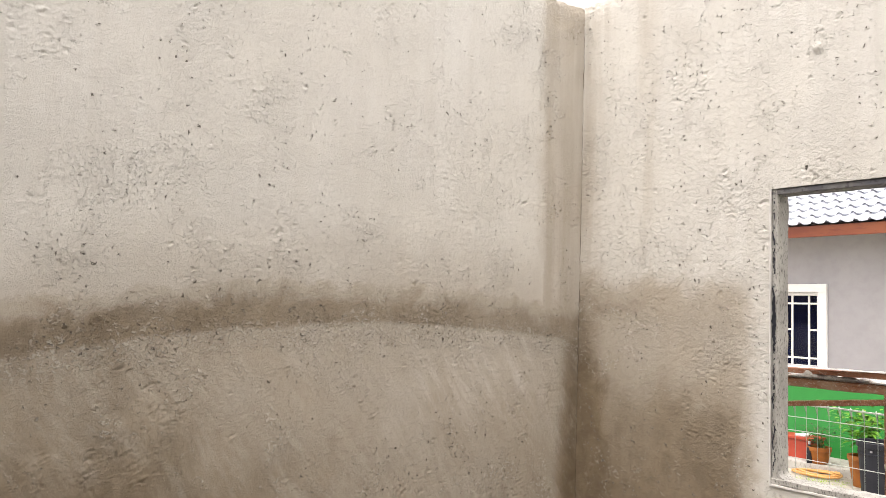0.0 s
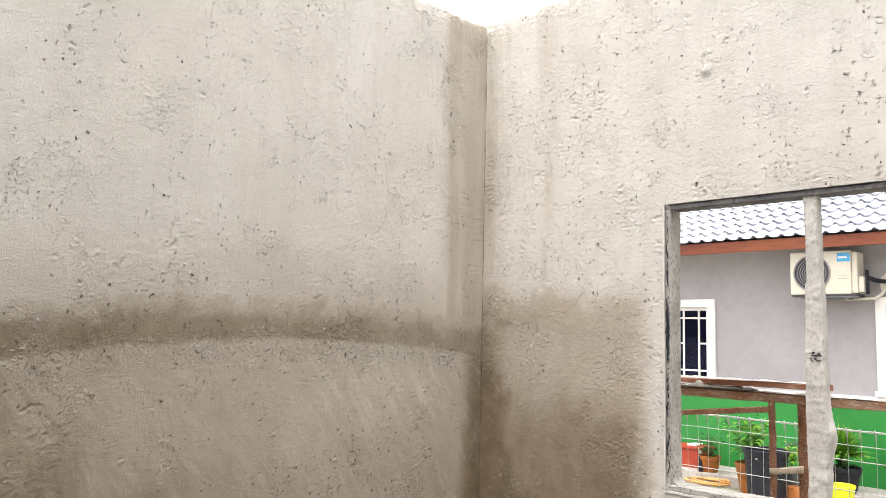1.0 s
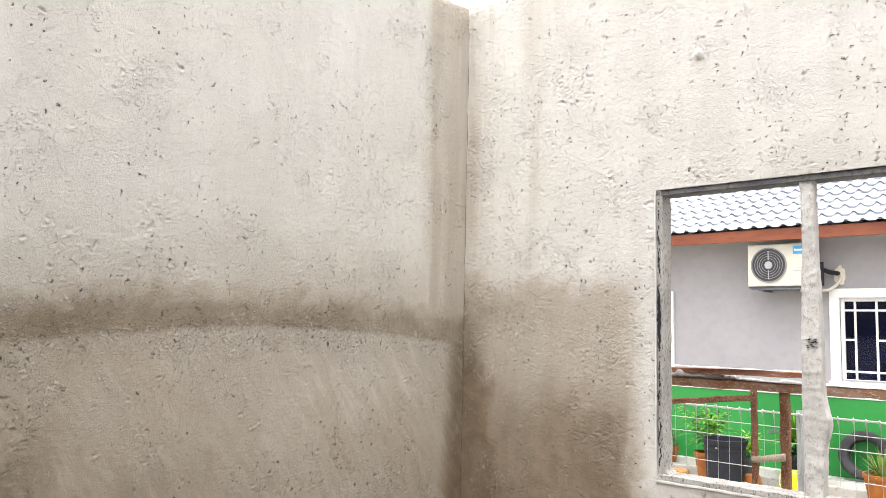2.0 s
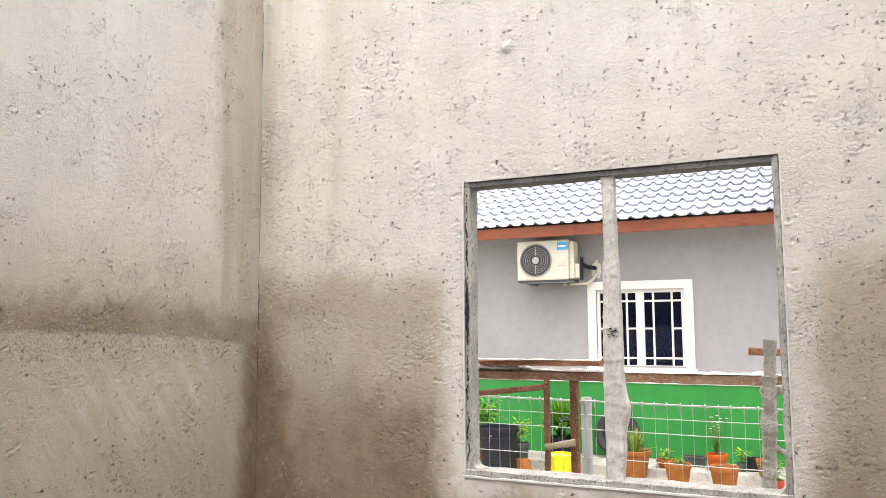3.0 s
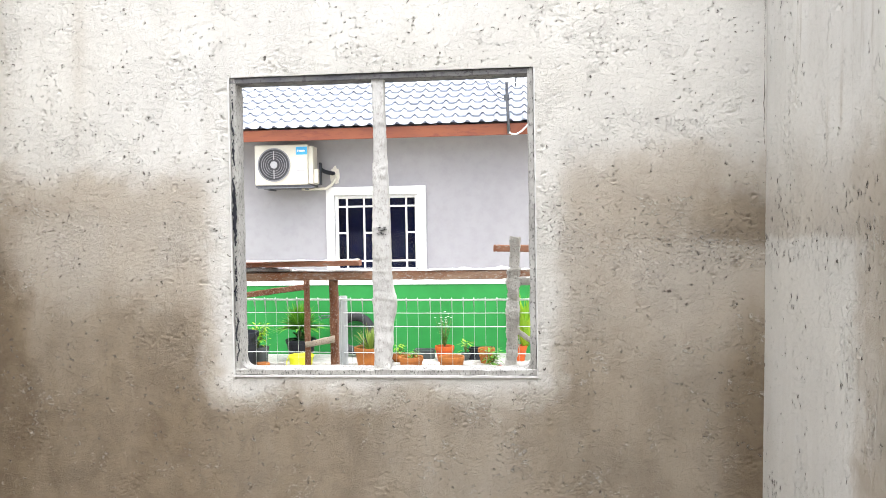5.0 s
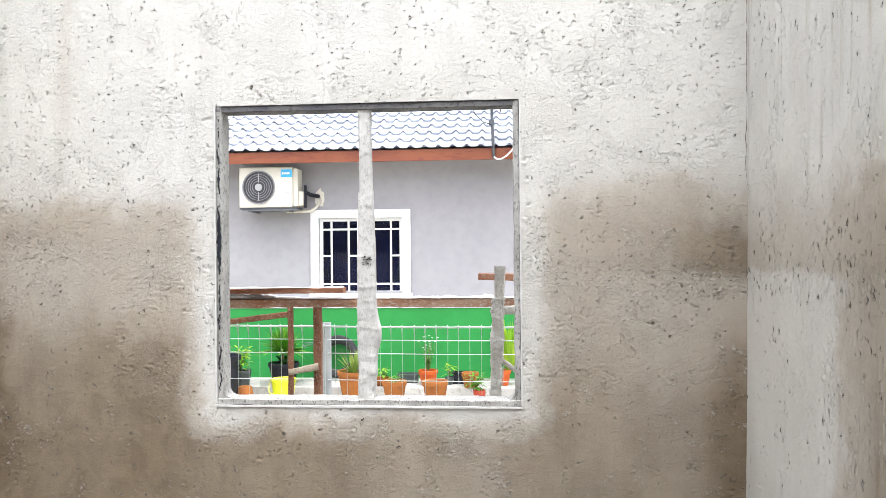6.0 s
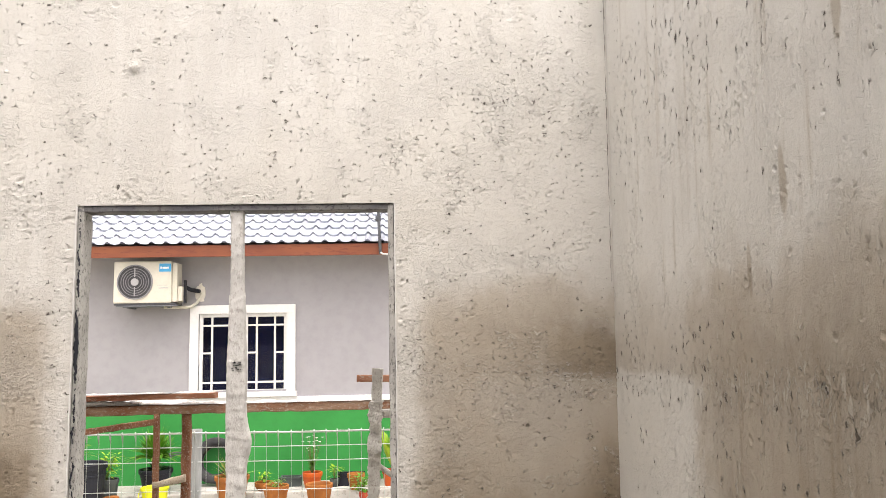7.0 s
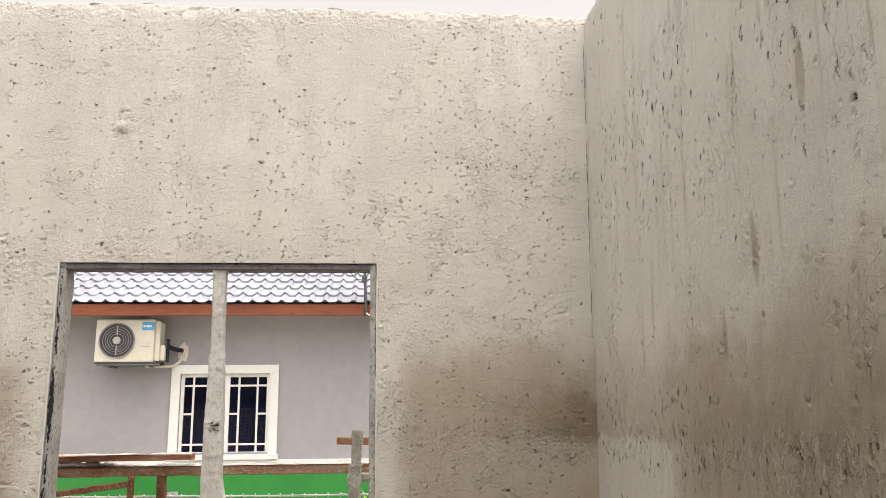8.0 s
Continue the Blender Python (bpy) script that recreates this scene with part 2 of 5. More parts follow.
MAT_PLANK = mottled("red_plank", (0.27, 0.095, 0.045), (0.38, 0.19, 0.115), 6.0, 0.75, 0, 0.5, 0.003, (0.42, 0.33, 0.27), (0.5, 2, 2))
MAT_POLE = mottled("rough_brown_pole", (0.19, 0.068, 0.032), (0.31, 0.145, 0.078), 14.0, 0.9, 0, 1.0, 0.008, (0.44, 0.36, 0.29), (1.4, 1.4, 0.9))
MAT_STICK = mottled("peeled_branch", (0.42, 0.35, 0.27), (0.55, 0.48, 0.38), 15.0, 0.85, 0, 0.6, 0.003, (0.22, 0.15, 0.10))
MAT_SMEAR = mottled("dried_mortar", (0.60, 0.585, 0.555), (0.72, 0.705, 0.68), 15.0, 0.95, 0, 1.0, 0.008, (0.38, 0.33, 0.29))
MAT_WIRE = mottled("galvanised_wire", (0.60, 0.64, 0.62), (0.72, 0.75, 0.73), 30.0, 0.45, 0.35, 0.1, 0.001)
MAT_STAY = mottled("dull_wire", (0.34, 0.39, 0.35), (0.46, 0.50, 0.46), 30.0, 0.6, 0.1, 0.1, 0.001)
MAT_FENCE_POST = mottled("galvanised_post", (0.22, 0.235, 0.23), (0.33, 0.34, 0.33), 8.0, 0.75, 0.0, 0.2, 0.001, (0.25, 0.25, 0.24), (3, 3, 0.5))
MAT_GREY = mottled("grey_house_paint", (0.335, 0.325, 0.345), (0.375, 0.365, 0.385), 0.9, 0.75, 0, 0.12, 0.001)
MAT_GREEN = mottled("green_house_paint", (0.012, 0.215, 0.034), (0.020, 0.265, 0.048), 1.2, 0.6, 0, 0.15, 0.001)
MAT_WHITE = mottled("white_paint", (0.78, 0.78, 0.78), (0.83, 0.83, 0.83), 3.0, 0.45, 0, 0.05, 0.0005)
MAT_FASCIA = mottled("red_brown_fascia", (0.16, 0.034, 0.015), (0.25, 0.072, 0.028), 2.0, 0.5, 0, 0.3, 0.001, (0.16, 0.032, 0.018), (0.4, 2, 2))
MAT_ROOF = mottled("silver_blue_metal_tile", (0.49, 0.515, 0.575), (0.57, 0.595, 0.65), 1.0, 0.38, 0.3, 0.05, 0.0005)
MAT_SOFFIT = mottled("soffit_board", (0.45, 0.44, 0.43), (0.52, 0.51, 0.50), 2.0, 0.8)
MAT_APRON = mottled("pale_concrete_apron", (0.38, 0.365, 0.335), (0.50, 0.485, 0.45), 2.5, 0.9, 0, 0.4, 0.003, (0.28, 0.262, 0.23))
MAT_GROUND = mottled("sandy_ground", (0.30, 0.275, 0.225), (0.43, 0.405, 0.355), 1.6, 0.95, 0, 0.8, 0.01, (0.33, 0.32, 0.22))
MAT_ROOM_SHADE = mottled("painted_room_shade", (0.010, 0.016, 0.06), (0.016, 0.024, 0.085), 1.0, 0.9)
MAT_IVORY = mottled("ivory_enamel", (0.60, 0.57, 0.48), (0.66, 0.63, 0.545), 3.0, 0.4, 0, 0.05, 0.0005)
MAT_GRILLE = mottled("dark_grille", (0.035, 0.036, 0.042), (0.06, 0.06, 0.068), 10.0, 0.5)
MAT_RING = mottled("grey_guard_ring", (0.20, 0.20, 0.215), (0.26, 0.26, 0.275), 10.0, 0.45)
MAT_HUB = mottled("pale_hub", (0.36, 0.36, 0.37), (0.42, 0.42, 0.43), 10.0, 0.5)
MAT_BLUE = mottled("blue_sticker", (0.04, 0.34, 0.66), (0.06, 0.40, 0.72), 9.0, 0.4)
MAT_BLACK = mottled("black_plastic", (0.010, 0.011, 0.017), (0.020, 0.022, 0.030), 6.0, 0.6, spec=0.3)
MAT_RUBBER = mottled("tyre_rubber", (0.016, 0.017, 0.019), (0.045, 0.046, 0.048), 9.0, 0.8)
MAT_PATCH = mottled("filler_patch", (0.72, 0.68, 0.60), (0.78, 0.74, 0.67), 12.0, 0.9)
MAT_TERRA = mottled("terracotta", (0.25, 0.078, 0.010), (0.36, 0.122, 0.018), 6.0, 0.8, 0, 0.3, 0.002, (0.26, 0.095, 0.03))
MAT_ORANGE = mottled("orange_plastic", (0.44, 0.068, 0.004), (0.52, 0.092, 0.006), 5.0, 0.5)
MAT_RED = mottled("red_plastic", (0.34, 0.038, 0.016), (0.42, 0.055, 0.025), 5.0, 0.55)
MAT_YELLOW = mottled("yellow_plastic", (0.62, 0.66, 0.01), (0.70, 0.72, 0.025), 5.0, 0.4)
MAT_GREYPOT = mottled("grey_plastic", (0.045, 0.058, 0.056), (0.08, 0.095, 0.09), 6.0, 0.6)
MAT_SOIL = mottled("potting_soil", (0.035, 0.025, 0.018), (0.07, 0.05, 0.035), 20.0, 1.0, 0, 1.0, 0.01)
MAT_HOSE = mottled("orange_hose", (0.62, 0.30, 0.09), (0.72, 0.40, 0.15), 8.0, 0.5)
MAT_DISH = mottled("dish_enamel", (0.70, 0.71, 0.73), (0.76, 0.77, 0.79), 4.0, 0.45)
MAT_STEEL = mottled("grey_steel_pipe", (0.13, 0.14, 0.16), (0.20, 0.21, 0.23), 10.0, 0.5, 0.4)


def leaf_material(name, a, b):
    m = Nodes(name)
    r = m.geo.outputs["Random Per Island"]
    n = m.noise(m.geo.outputs["Position"], 30.0, 3, 0.6)
    col = m.mix(r, a, b)
    col = m.mix(m.step(n, 0.45, 0.75, 0.0, 0.35), col, tuple(v * 0.5 for v in a))
    m.bsdf.inputs["Subsurface Weight"].default_value = 0.0
    return m.end(col, 0.5, 0.0, 0.4)


MAT_LEAF = leaf_material("leaf_green", (0.05, 0.20, 0.010), (0.15, 0.34, 0.025))
MAT_LEAF_DARK = leaf_material("leaf_dark", (0.02, 0.075, 0.02), (0.055, 0.14, 0.03))
MAT_LEAF_LIGHT = leaf_material("leaf_yellow_green", (0.16, 0.34, 0.01), (0.32, 0.48, 0.025))
MAT_GRASS_BLADE = leaf_material("grass_blade", (0.12, 0.22, 0.03), (0.30, 0.36, 0.08))
MAT_PETAL = leaf_material("white_petal", (0.74, 0.74, 0.70), (0.82, 0.82, 0.78))
MAT_STEM = leaf_material("stem", (0.10, 0.13, 0.04), (0.17, 0.19, 0.07))


def glass_material():
    m = Nodes("tinted_glass")
    m.bsdf.inputs["Transmission Weight"].default_value = 1.0
    m.bsdf.inputs["IOR"].default_value = 1.3
    n = m.noise(m.geo.outputs["Position"], 2.0, 2)
    return m.end(m.mix(n, (0.20, 0.26, 0.55), (0.26, 0.32, 0.62)), 0.03, 0.0, 0.12)


MAT_GLASS = glass_material()

# ---- mesh helpers ----


def part(name, bm, material, parent=None, label="", smooth=False):
    """Link a bmesh as one mesh object."""
    me = bpy.data.meshes.new(name)
    bmesh.ops.recalc_face_normals(bm, faces=bm.faces)
    for f in bm.faces:
        f.smooth = smooth
    bm.to_mesh(me)
    bm.free()
    me.materials.append(material)
    ob = new(name, me)
    if parent is not None:
        ob.parent = parent
    if label:
        tagged(ob, label)
    return ob


def thing(name, place, label, category, group="", kind=""):
    ob = new(name)
    ob.empty_display_size = 0.1
    ob.location = place
    return tagged(ob, label, category, group, kind)


def add_box(bm, lo, hi, bevel=0.0):
    v = bmesh.ops.create_cube(bm, size=1.0)["verts"]
    c = [(a + b) / 2 for a, b in zip(lo, hi)]
    s = [abs(b - a) for a, b in zip(lo, hi)]
    bmesh.ops.transform(bm, matrix=Matrix.Translation(c) @ Matrix.Diagonal((*s, 1)), verts=v)
    if bevel:
        e = list({e for w in v for e in w.link_edges})
        bmesh.ops.bevel(bm, geom=e, offset=bevel, segments=2, affect="EDGES", profile=0.6)
    return bm


def box(lo, hi, bevel=0.0):
    return add_box(bmesh.new(), lo, hi, bevel)


def rough_beam(a, b, w, h, seed, rough=0.003, seg=24, taper=1.0, bend=0.0):
    """A sawn or plastered member from a to b with uneven faces and worn edges; w across, h high."""
    a, b = Vector(a), Vector(b)
    d = (b - a).normalized()
    side = d.cross(Vector((0, 0, 1)) if abs(d.z) < 0.9 else Vector((0, 1, 0))).normalized()
    up = side.cross(d)
    bm = bmesh.new()
    rings = []
    shape = [(-1, -0.8), (-0.8, -1), (0, -1), (0.8, -1), (1, -0.8), (1, 0), (1, 0.8), (0.8, 1), (0, 1), (-0.8, 1), (-1, 0.8), (-1, 0)]
    for i in range(seg + 1):
        t = i / seg
        k = 1 + (taper - 1) * t
        c = a.lerp(b, t) + side * bend * math.sin(t * math.pi)
        ring = []
        for j, (s, u) in enumerate(shape):
            q = c + side * s * w / 2 * k + up * u * h / 2 * k
            n = noise.noise_vector(q * 14 + Vector((seed, seed * 2.3, 0))) * rough + noise.noise_vector(q * 55) * rough * 0.6
            ring.append(bm.verts.new(q + n))
        rings.append(ring)
    for r0, r1 in zip(rings, rings[1:]):
        for j in range(len(shape)):
            k = (j + 1) % len(shape)
            bm.faces.new((r0[j], r0[k], r1[k], r1[j]))
    bm.faces.new(rings[0])
    bm.faces.new(rings[-1])
    return bm


def add_tube(bm, points, radii, seg=8, caps=True):
    pts = [Vector(p) for p in points]
    if not isinstance(radii, (list, tuple)):
        radii = [radii] * len(pts)
    rings = []
    side = None
    for i, p in enumerate(pts):
        d = (pts[min(i + 1, len(pts) - 1)] - pts[max(i - 1, 0)]).normalized()
        if side is None:
            side = d.orthogonal().normalized()
        side = (side - d * side.dot(d)).normalized()
        up = d.cross(side)
        rings.append([bm.verts.new(p + (side * math.cos(a) + up * math.sin(a)) * radii[i])
                      for a in (2 * math.pi * j / seg for j in range(seg))])
    for r0, r1 in zip(rings, rings[1:]):
        for j in range(seg):
            k = (j + 1) % seg
            bm.faces.new((r0[j], r0[k], r1[k], r1[j]))
    if caps:
        bm.faces.new(rings[0])
        bm.faces.new(rings[-1])
    return bm


def tube(points, radii, seg=8):
    return add_tube(bmesh.new(), points, radii, seg)


def lathe(profile, seg=28):
    """A turned shape from (radius, height) pairs round z."""
    bm = bmesh.new()
    rings = []
    for r, z in profile:
        if r < 1e-5:
            rings.append([bm.verts.new((0, 0, z))])
        else:
            rings.append([bm.verts.new((r * math.cos(a), r * math.sin(a), z)) for a in (2 * math.pi * j / seg for j in range(seg))])
    for r0, r1 in zip(rings, rings[1:]):
        for j in range(seg):
            k = (j + 1) % seg
            if len(r0) == 1 and len(r1) > 1:
                bm.faces.new((r0[0], r1[j], r1[k]))
            elif len(r1) == 1 and len(r0) > 1:
                bm.faces.new((r0[j], r0[k], r1[0]))
            elif len(r0) > 1:
                bm.faces.new((r0[j], r0[k], r1[k], r1[j]))
    return bm


# ---- the plastered room ----


def lattice(u, v, cell_u, cell_v, seed):
    """Smooth value noise over the grid u x v, from -1 to 1."""
    r = np.random.default_rng(seed)
    gu, gv = (u - u.min()) / cell_u, (v - v.min()) / cell_v
    table = r.uniform(-1, 1, (int(gu.max()) + 3, int(gv.max()) + 3))
    iu, iv = gu.astype(int), gv.astype(int)
    fu, fv = gu - iu, gv - iv
    fu, fv = (fu * fu * (3 - 2 * fu))[:, None], (fv * fv * (3 - 2 * fv))[None, :]
    a, b = table[np.ix_(iu, iv)], table[np.ix_(iu + 1, iv)]
    c, d = table[np.ix_(iu, iv + 1)], table[np.ix_(iu + 1, iv + 1)]
    return (a * (1 - fu) + b * fu) * (1 - fv) + (c * (1 - fu) + d * fu) * fv


def pitted(u, v, seed, clusters, singles, tall, spots):
    """Relief of hand-laid plaster in metres: gentle waves, trowel drags and torn pits in loose clusters."""
    r = np.random.default_rng(seed)
    h = 0.0022 * lattice(u, v, 0.45, 0.5, seed + 1) + 0.0007 * lattice(u, v, 0.13, 0.11, seed + 2)
    h += 0.00015 * lattice(u, v, 0.037, 0.06, seed + 3)
    warp_u = 0.006 * lattice(u, v, 0.009, 0.009, seed + 5) + 0.003 * lattice(u, v, 0.004, 0.004, seed + 7)
    warp_v = 0.006 * lattice(u, v, 0.009, 0.009, seed + 6) + 0.003 * lattice(u, v, 0.004, 0.004, seed + 9)
    pits = [(r.uniform(u[0], u[-1]), r.uniform(v[0], v[-1]), 0.0024 + 0.0030 * r.random() ** 3) for _ in range(singles)]
    centres = [(r.uniform(u[0], u[-1]), r.uniform(max(v[0], 0.4), v[-1]), r.uniform(0.03, 0.10), int(r.integers(5, 22))) for _ in range(clusters)]
    for cu, cv, spread, n in centres + list(spots):
        for _ in range((n + 1) // 2):
            pits.append((cu + r.normal(0, spread * 0.6), cv + r.normal(0, spread * tall), 0.0024 + 0.0032 * r.random() ** 3))
    for pu, pv, size in pits:
        reach = size * 3 + 0.012
        i0, i1 = np.searchsorted(u, (pu - reach, pu + reach))
        j0, j1 = np.searchsorted(v, (pv - reach, pv + reach))
        if i1 <= i0 or j1 <= j0:
            continue
        ang = r.normal(0.35 if tall < 1.5 else 1.3, 0.5)
        du = u[i0:i1, None] - pu + warp_u[i0:i1, j0:j1]
        dv = v[None, j0:j1] - pv + warp_v[i0:i1, j0:j1]
        a, b = du * math.cos(ang) + dv * math.sin(ang), -du * math.sin(ang) + dv * math.cos(ang)
        q = (a / (size * r.uniform(0.9, 1.9))) ** 2 + (b / (size * 0.8)) ** 2
        # a hollow with the torn crumb hanging under it
        hole = np.exp(-q ** 1.5)
        crumb = np.exp(-((du / (size * 1.6)) ** 2 + ((dv + size * 1.9) / (size * 0.9)) ** 2))
        h[i0:i1, j0:j1] += crumb * size * 0.75 - hole * size * 1.35
    # clusters of short tears, lying along the drag of the float
    tear = lattice(u, v, 0.018 / tall, 0.012 * tall, seed + 11) + 0.6 * lattice(u, v, 0.009, 0.009, seed + 12)
    zone = lattice(u, v, 0.21, 0.24, seed + 13) + 0.8 * lattice(u, v, 0.08, 0.09, seed + 14) + 0.5 * lattice(u, v, 0.03, 0.035, seed + 15)
    zone = np.clip((zone - 0.55) * 2.0, 0, 1)
    h += zone * (0.0020 * tear - 0.0065 * np.clip((tear - 0.50) * 2.4, 0, 1))
    return h


def relief_wall(name, material, u, v, hole, spot, h, label, boxes):
    """One wall: a pitted plaster face over a solid body. spot(u, v, out) places a point; hole is an opening to leave free."""
    # the crest rolls over to the back of the wall, ragged
    nu, nv = len(u), len(v)
    ragged = 0.008 * lattice(u, v[:2], 0.25, 1.0, len(name) + 31)[:, 0] + 0.004 * lattice(u, v[:2], 0.02, 1.0, len(name) + 57)[:, 0]
    uu, vv = np.meshgrid(u, v, indexing="ij")
    crest = np.clip((vv - (TOP_Z - 0.10)) / 0.10, 0, 1)
    rough = lattice(u, v, 0.02, 0.02, 5) + 0.7 * lattice(u, v, 0.011, 0.011, 8)
    h = h + crest * 0.003 * rough + crest * 0.003 * lattice(u, v, 0.006, 0.006, 15) - crest ** 3 * 0.012
    vv = vv + crest * ragged[:, None]
    co = spot(uu, vv, h).reshape(-1, 3)
    back = []
    for k in range(1, 8):
        w = k / 7
        top = v[-1] + ragged + 0.010 * math.sin(w * math.pi) + 0.003 * lattice(u, np.array([0.0, 1.0]), 0.03, 1.0, 90 + k)[:, 0] + 0.006 * lattice(u, np.array([0.0, 1.0]), 0.012, 1.0, 190 + k)[:, 0]
        back.append(spot(u[:, None], top[:, None], np.full((nu, 1), -0.02 - 0.09 * w)).reshape(-1, 3))
    co = np.concatenate([co.reshape(nu, nv, 3), np.stack(back, 1).reshape(nu, 7, 3)], 1)
    nv2 = nv + 7
    i, j = np.meshgrid(np.arange(nu - 1), np.arange(nv2 - 1), indexing="ij")
    if hole:
        cu, cv = (u[:-1] + u[1:]) / 2, np.concatenate([(v[:-1] + v[1:]) / 2, np.full(7, 99.0)])
        keep = ~(((cu > hole[0]) & (cu < hole[1]))[:, None] & ((cv > hole[2]) & (cv < hole[3]))[None, :])
    else:
        keep = np.ones(i.shape, bool)
    i, j = i[keep], j[keep]
    quads = np.stack([i * nv2 + j, (i + 1) * nv2 + j, (i + 1) * nv2 + j + 1, i * nv2 + j + 1], 1)
    verts, faces = co.reshape(-1, 3), quads
    for lo, hi in boxes:
        base = len(verts)
        verts = np.concatenate([verts, np.array([[(lo, hi)[a][0], (lo, hi)[b][1], (lo, hi)[c][2]] for a in (0, 1) for b in (0, 1) for c in (0, 1)])])
        faces = np.concatenate([faces, base + np.array([[0, 1, 3, 2], [4, 6, 7, 5], [0, 4, 5, 1], [2, 3, 7, 6], [0, 2, 6, 4], [1, 5, 7, 3]])])
    me = bpy.data.meshes.new(name)
    me.vertices.add(len(verts))
    me.vertices.foreach_set("co", verts.astype(np.float32).ravel())
    me.loops.add(faces.size)
    me.loops.foreach_set("vertex_index", faces.astype(np.int32).ravel())
    me.polygons.add(len(faces))
    me.polygons.foreach_set("loop_start", np.arange(0, faces.size, 4, dtype=np.int32))
    me.polygons.foreach_set("use_smooth", np.ones(len(faces), bool))
    me.update(calc_edges=True)
    me.validate()
    me.materials.append(material)
    return tagged(new(name, me), label, "wall", kind="structure")


def stops(*spans):
    """Coordinates through the ends of each span (from, to, step), in one rising row."""
    out = []
    for a, b, step in spans:
        n = max(2, int(round((b - a) / step)) + 1)
        out.extend(np.linspace(a, b, n)[(1 if out else 0):])
    return np.array(out)


heights = stops((-0.02, 0.36, 0.05), (0.36, WIN_B, 0.0045), (WIN_B, WIN_T, 0.0045), (WIN_T, TOP_Z, 0.0045))
along_n = stops((LEFT_X - 0.01, WIN_L, 0.0045), (WIN_L, WIN_R, 0.0045), (WIN_R, RIGHT_X + 0.01, 0.0045))
spots_n = [(0.10, 1.50, 0.05, 90), (-0.20, 1.44, 0.12, 60), (0.02, 1.40, 0.10, 60), (-2.27, 1.17, 0.06, 50), (-1.2, 2.125, 0.02, 8),
           (-2.0, 1.35, 0.06, 40), (-2.1, 1.0, 0.10, 40), (-0.4, 1.62, 0.08, 20), (-1.68, 2.62, 0.04, 22), (0.05, 2.5, 0.10, 50)]
spots_n += [(-1.75 + 0.055 * k, 2.128 + 0.006 * math.sin(k * 2.1), 0.012, 4) for k in range(18)]
spots_n += [(WIN_L - 0.03, 1.0 + 0.08 * k, 0.025, 6) for k in range(13)] + [(WIN_R + 0.035, 1.0 + 0.08 * k, 0.03, 6) for k in range(13)]
spots_n += [(-1.8 + 0.12 * k, 0.85, 0.035, 12) for k in range(10)] + [(-1.9 + 0.09 * k, 0.74 + 0.05 * math.sin(k * 2.3), 0.05, 10) for k in range(16)]
relief_n = pitted(along_n, heights, 21, 52, 220, 0.9, spots_n)
lump = np.exp(-(((along_n[:, None] + 1.672) / 0.018) ** 2 + ((heights[None, :] - 2.635) / 0.018) ** 2)) * 0.014
relief_wall("wall_north", MAT_WINDOW_WALL, along_n, heights, (WIN_L, WIN_R, WIN_B, WIN_T),
            lambda a, b, o: np.stack(np.broadcast_arrays(a, WALL_Y - o, b), -1), relief_n + lump,
            "rough grey cement plaster wall with a damp seam and window opening",
            [((LEFT_X - 0.11, 3.222, -0.4), (WIN_L, 3.31, 3.14)), ((WIN_R, 3.222, -0.4), (RIGHT_X + 0.11, 3.31, 3.14)),
             ((WIN_L, 3.222, -0.4), (WIN_R, 3.31, WIN_B)), ((WIN_L, 3.222, WIN_T), (WIN_R, 3.31, 3.14))])
along_l = stops((BACK_Y - 0.01, 0.55, 0.05), (0.55, WALL_Y + 0.005, 0.0045))
spots_l = [(1.27, 1.66, 0.05, 26), (1.18, 1.80, 0.06, 16), (2.36, 1.76, 0.04, 18), (2.03, 2.36, 0.05, 18), (2.06, 1.26, 0.03, 8)]
relief_l = pitted(along_l, heights, 37, 60, 330, 1.1, spots_l)
relief_wall("wall_west", MAT_LEFT_WALL, along_l, heights, None,
            lambda a, b, o: np.stack(np.broadcast_arrays(LEFT_X + o, a, b), -1), relief_l,
            "rough grey cement plaster wall with a wavy damp stain band",
            [((LEFT_X - 0.11, BACK_Y, -0.4), (LEFT_X - 0.022, 3.222, 3.14))])
along_r = stops((BACK_Y - 0.01, 1.25, 0.05), (1.25, WALL_Y + 0.005, 0.004))
spots_r = [(1.83, 1.90, 0.05, 40), (2.03, 1.74, 0.05, 26), (1.7, 1.38, 0.12, 110), (2.1, 1.42, 0.10, 60), (1.5, 1.75, 0.15, 110), (1.6, 2.2, 0.2, 110)]
relief_r = pitted(along_r, heights, 53, 50, 260, 1.8, spots_r)
relief_wall("wall_east", MAT_RIGHT_WALL, along_r, heights, None,
            lambda a, b, o: np.stack(np.broadcast_arrays(RIGHT_X - o - 0.014 * (TOP_Z - b), a, b), -1), relief_r,
            "coarse pitted cement plaster wall with vertical drag marks",
            [((RIGHT_X + 0.022, BACK_Y, -0.4), (RIGHT_X + 0.11, 3.222, 3.14))])
tagged(part("wall_south", box((LEFT_X - 0.11, BACK_Y - 0.11, -0.4), (RIGHT_X + 0.11, BACK_Y - 0.005, 3.14)), MAT_CEMENT), "plain grey cement plaster wall closing the room", "wall", kind="structure")
# the floor is out of view; its dark tone limits light bounced onto the walls
tagged(part("floor", box((LEFT_X + 0.004, BACK_Y, -0.12), (RIGHT_X - 0.004, WALL_Y - 0.004, 0.0)), MAT_DARK_FLOOR), "unseen dark grey concrete floor of an unfinished room, darkened to cut bounce light", "floor", kind="structure")

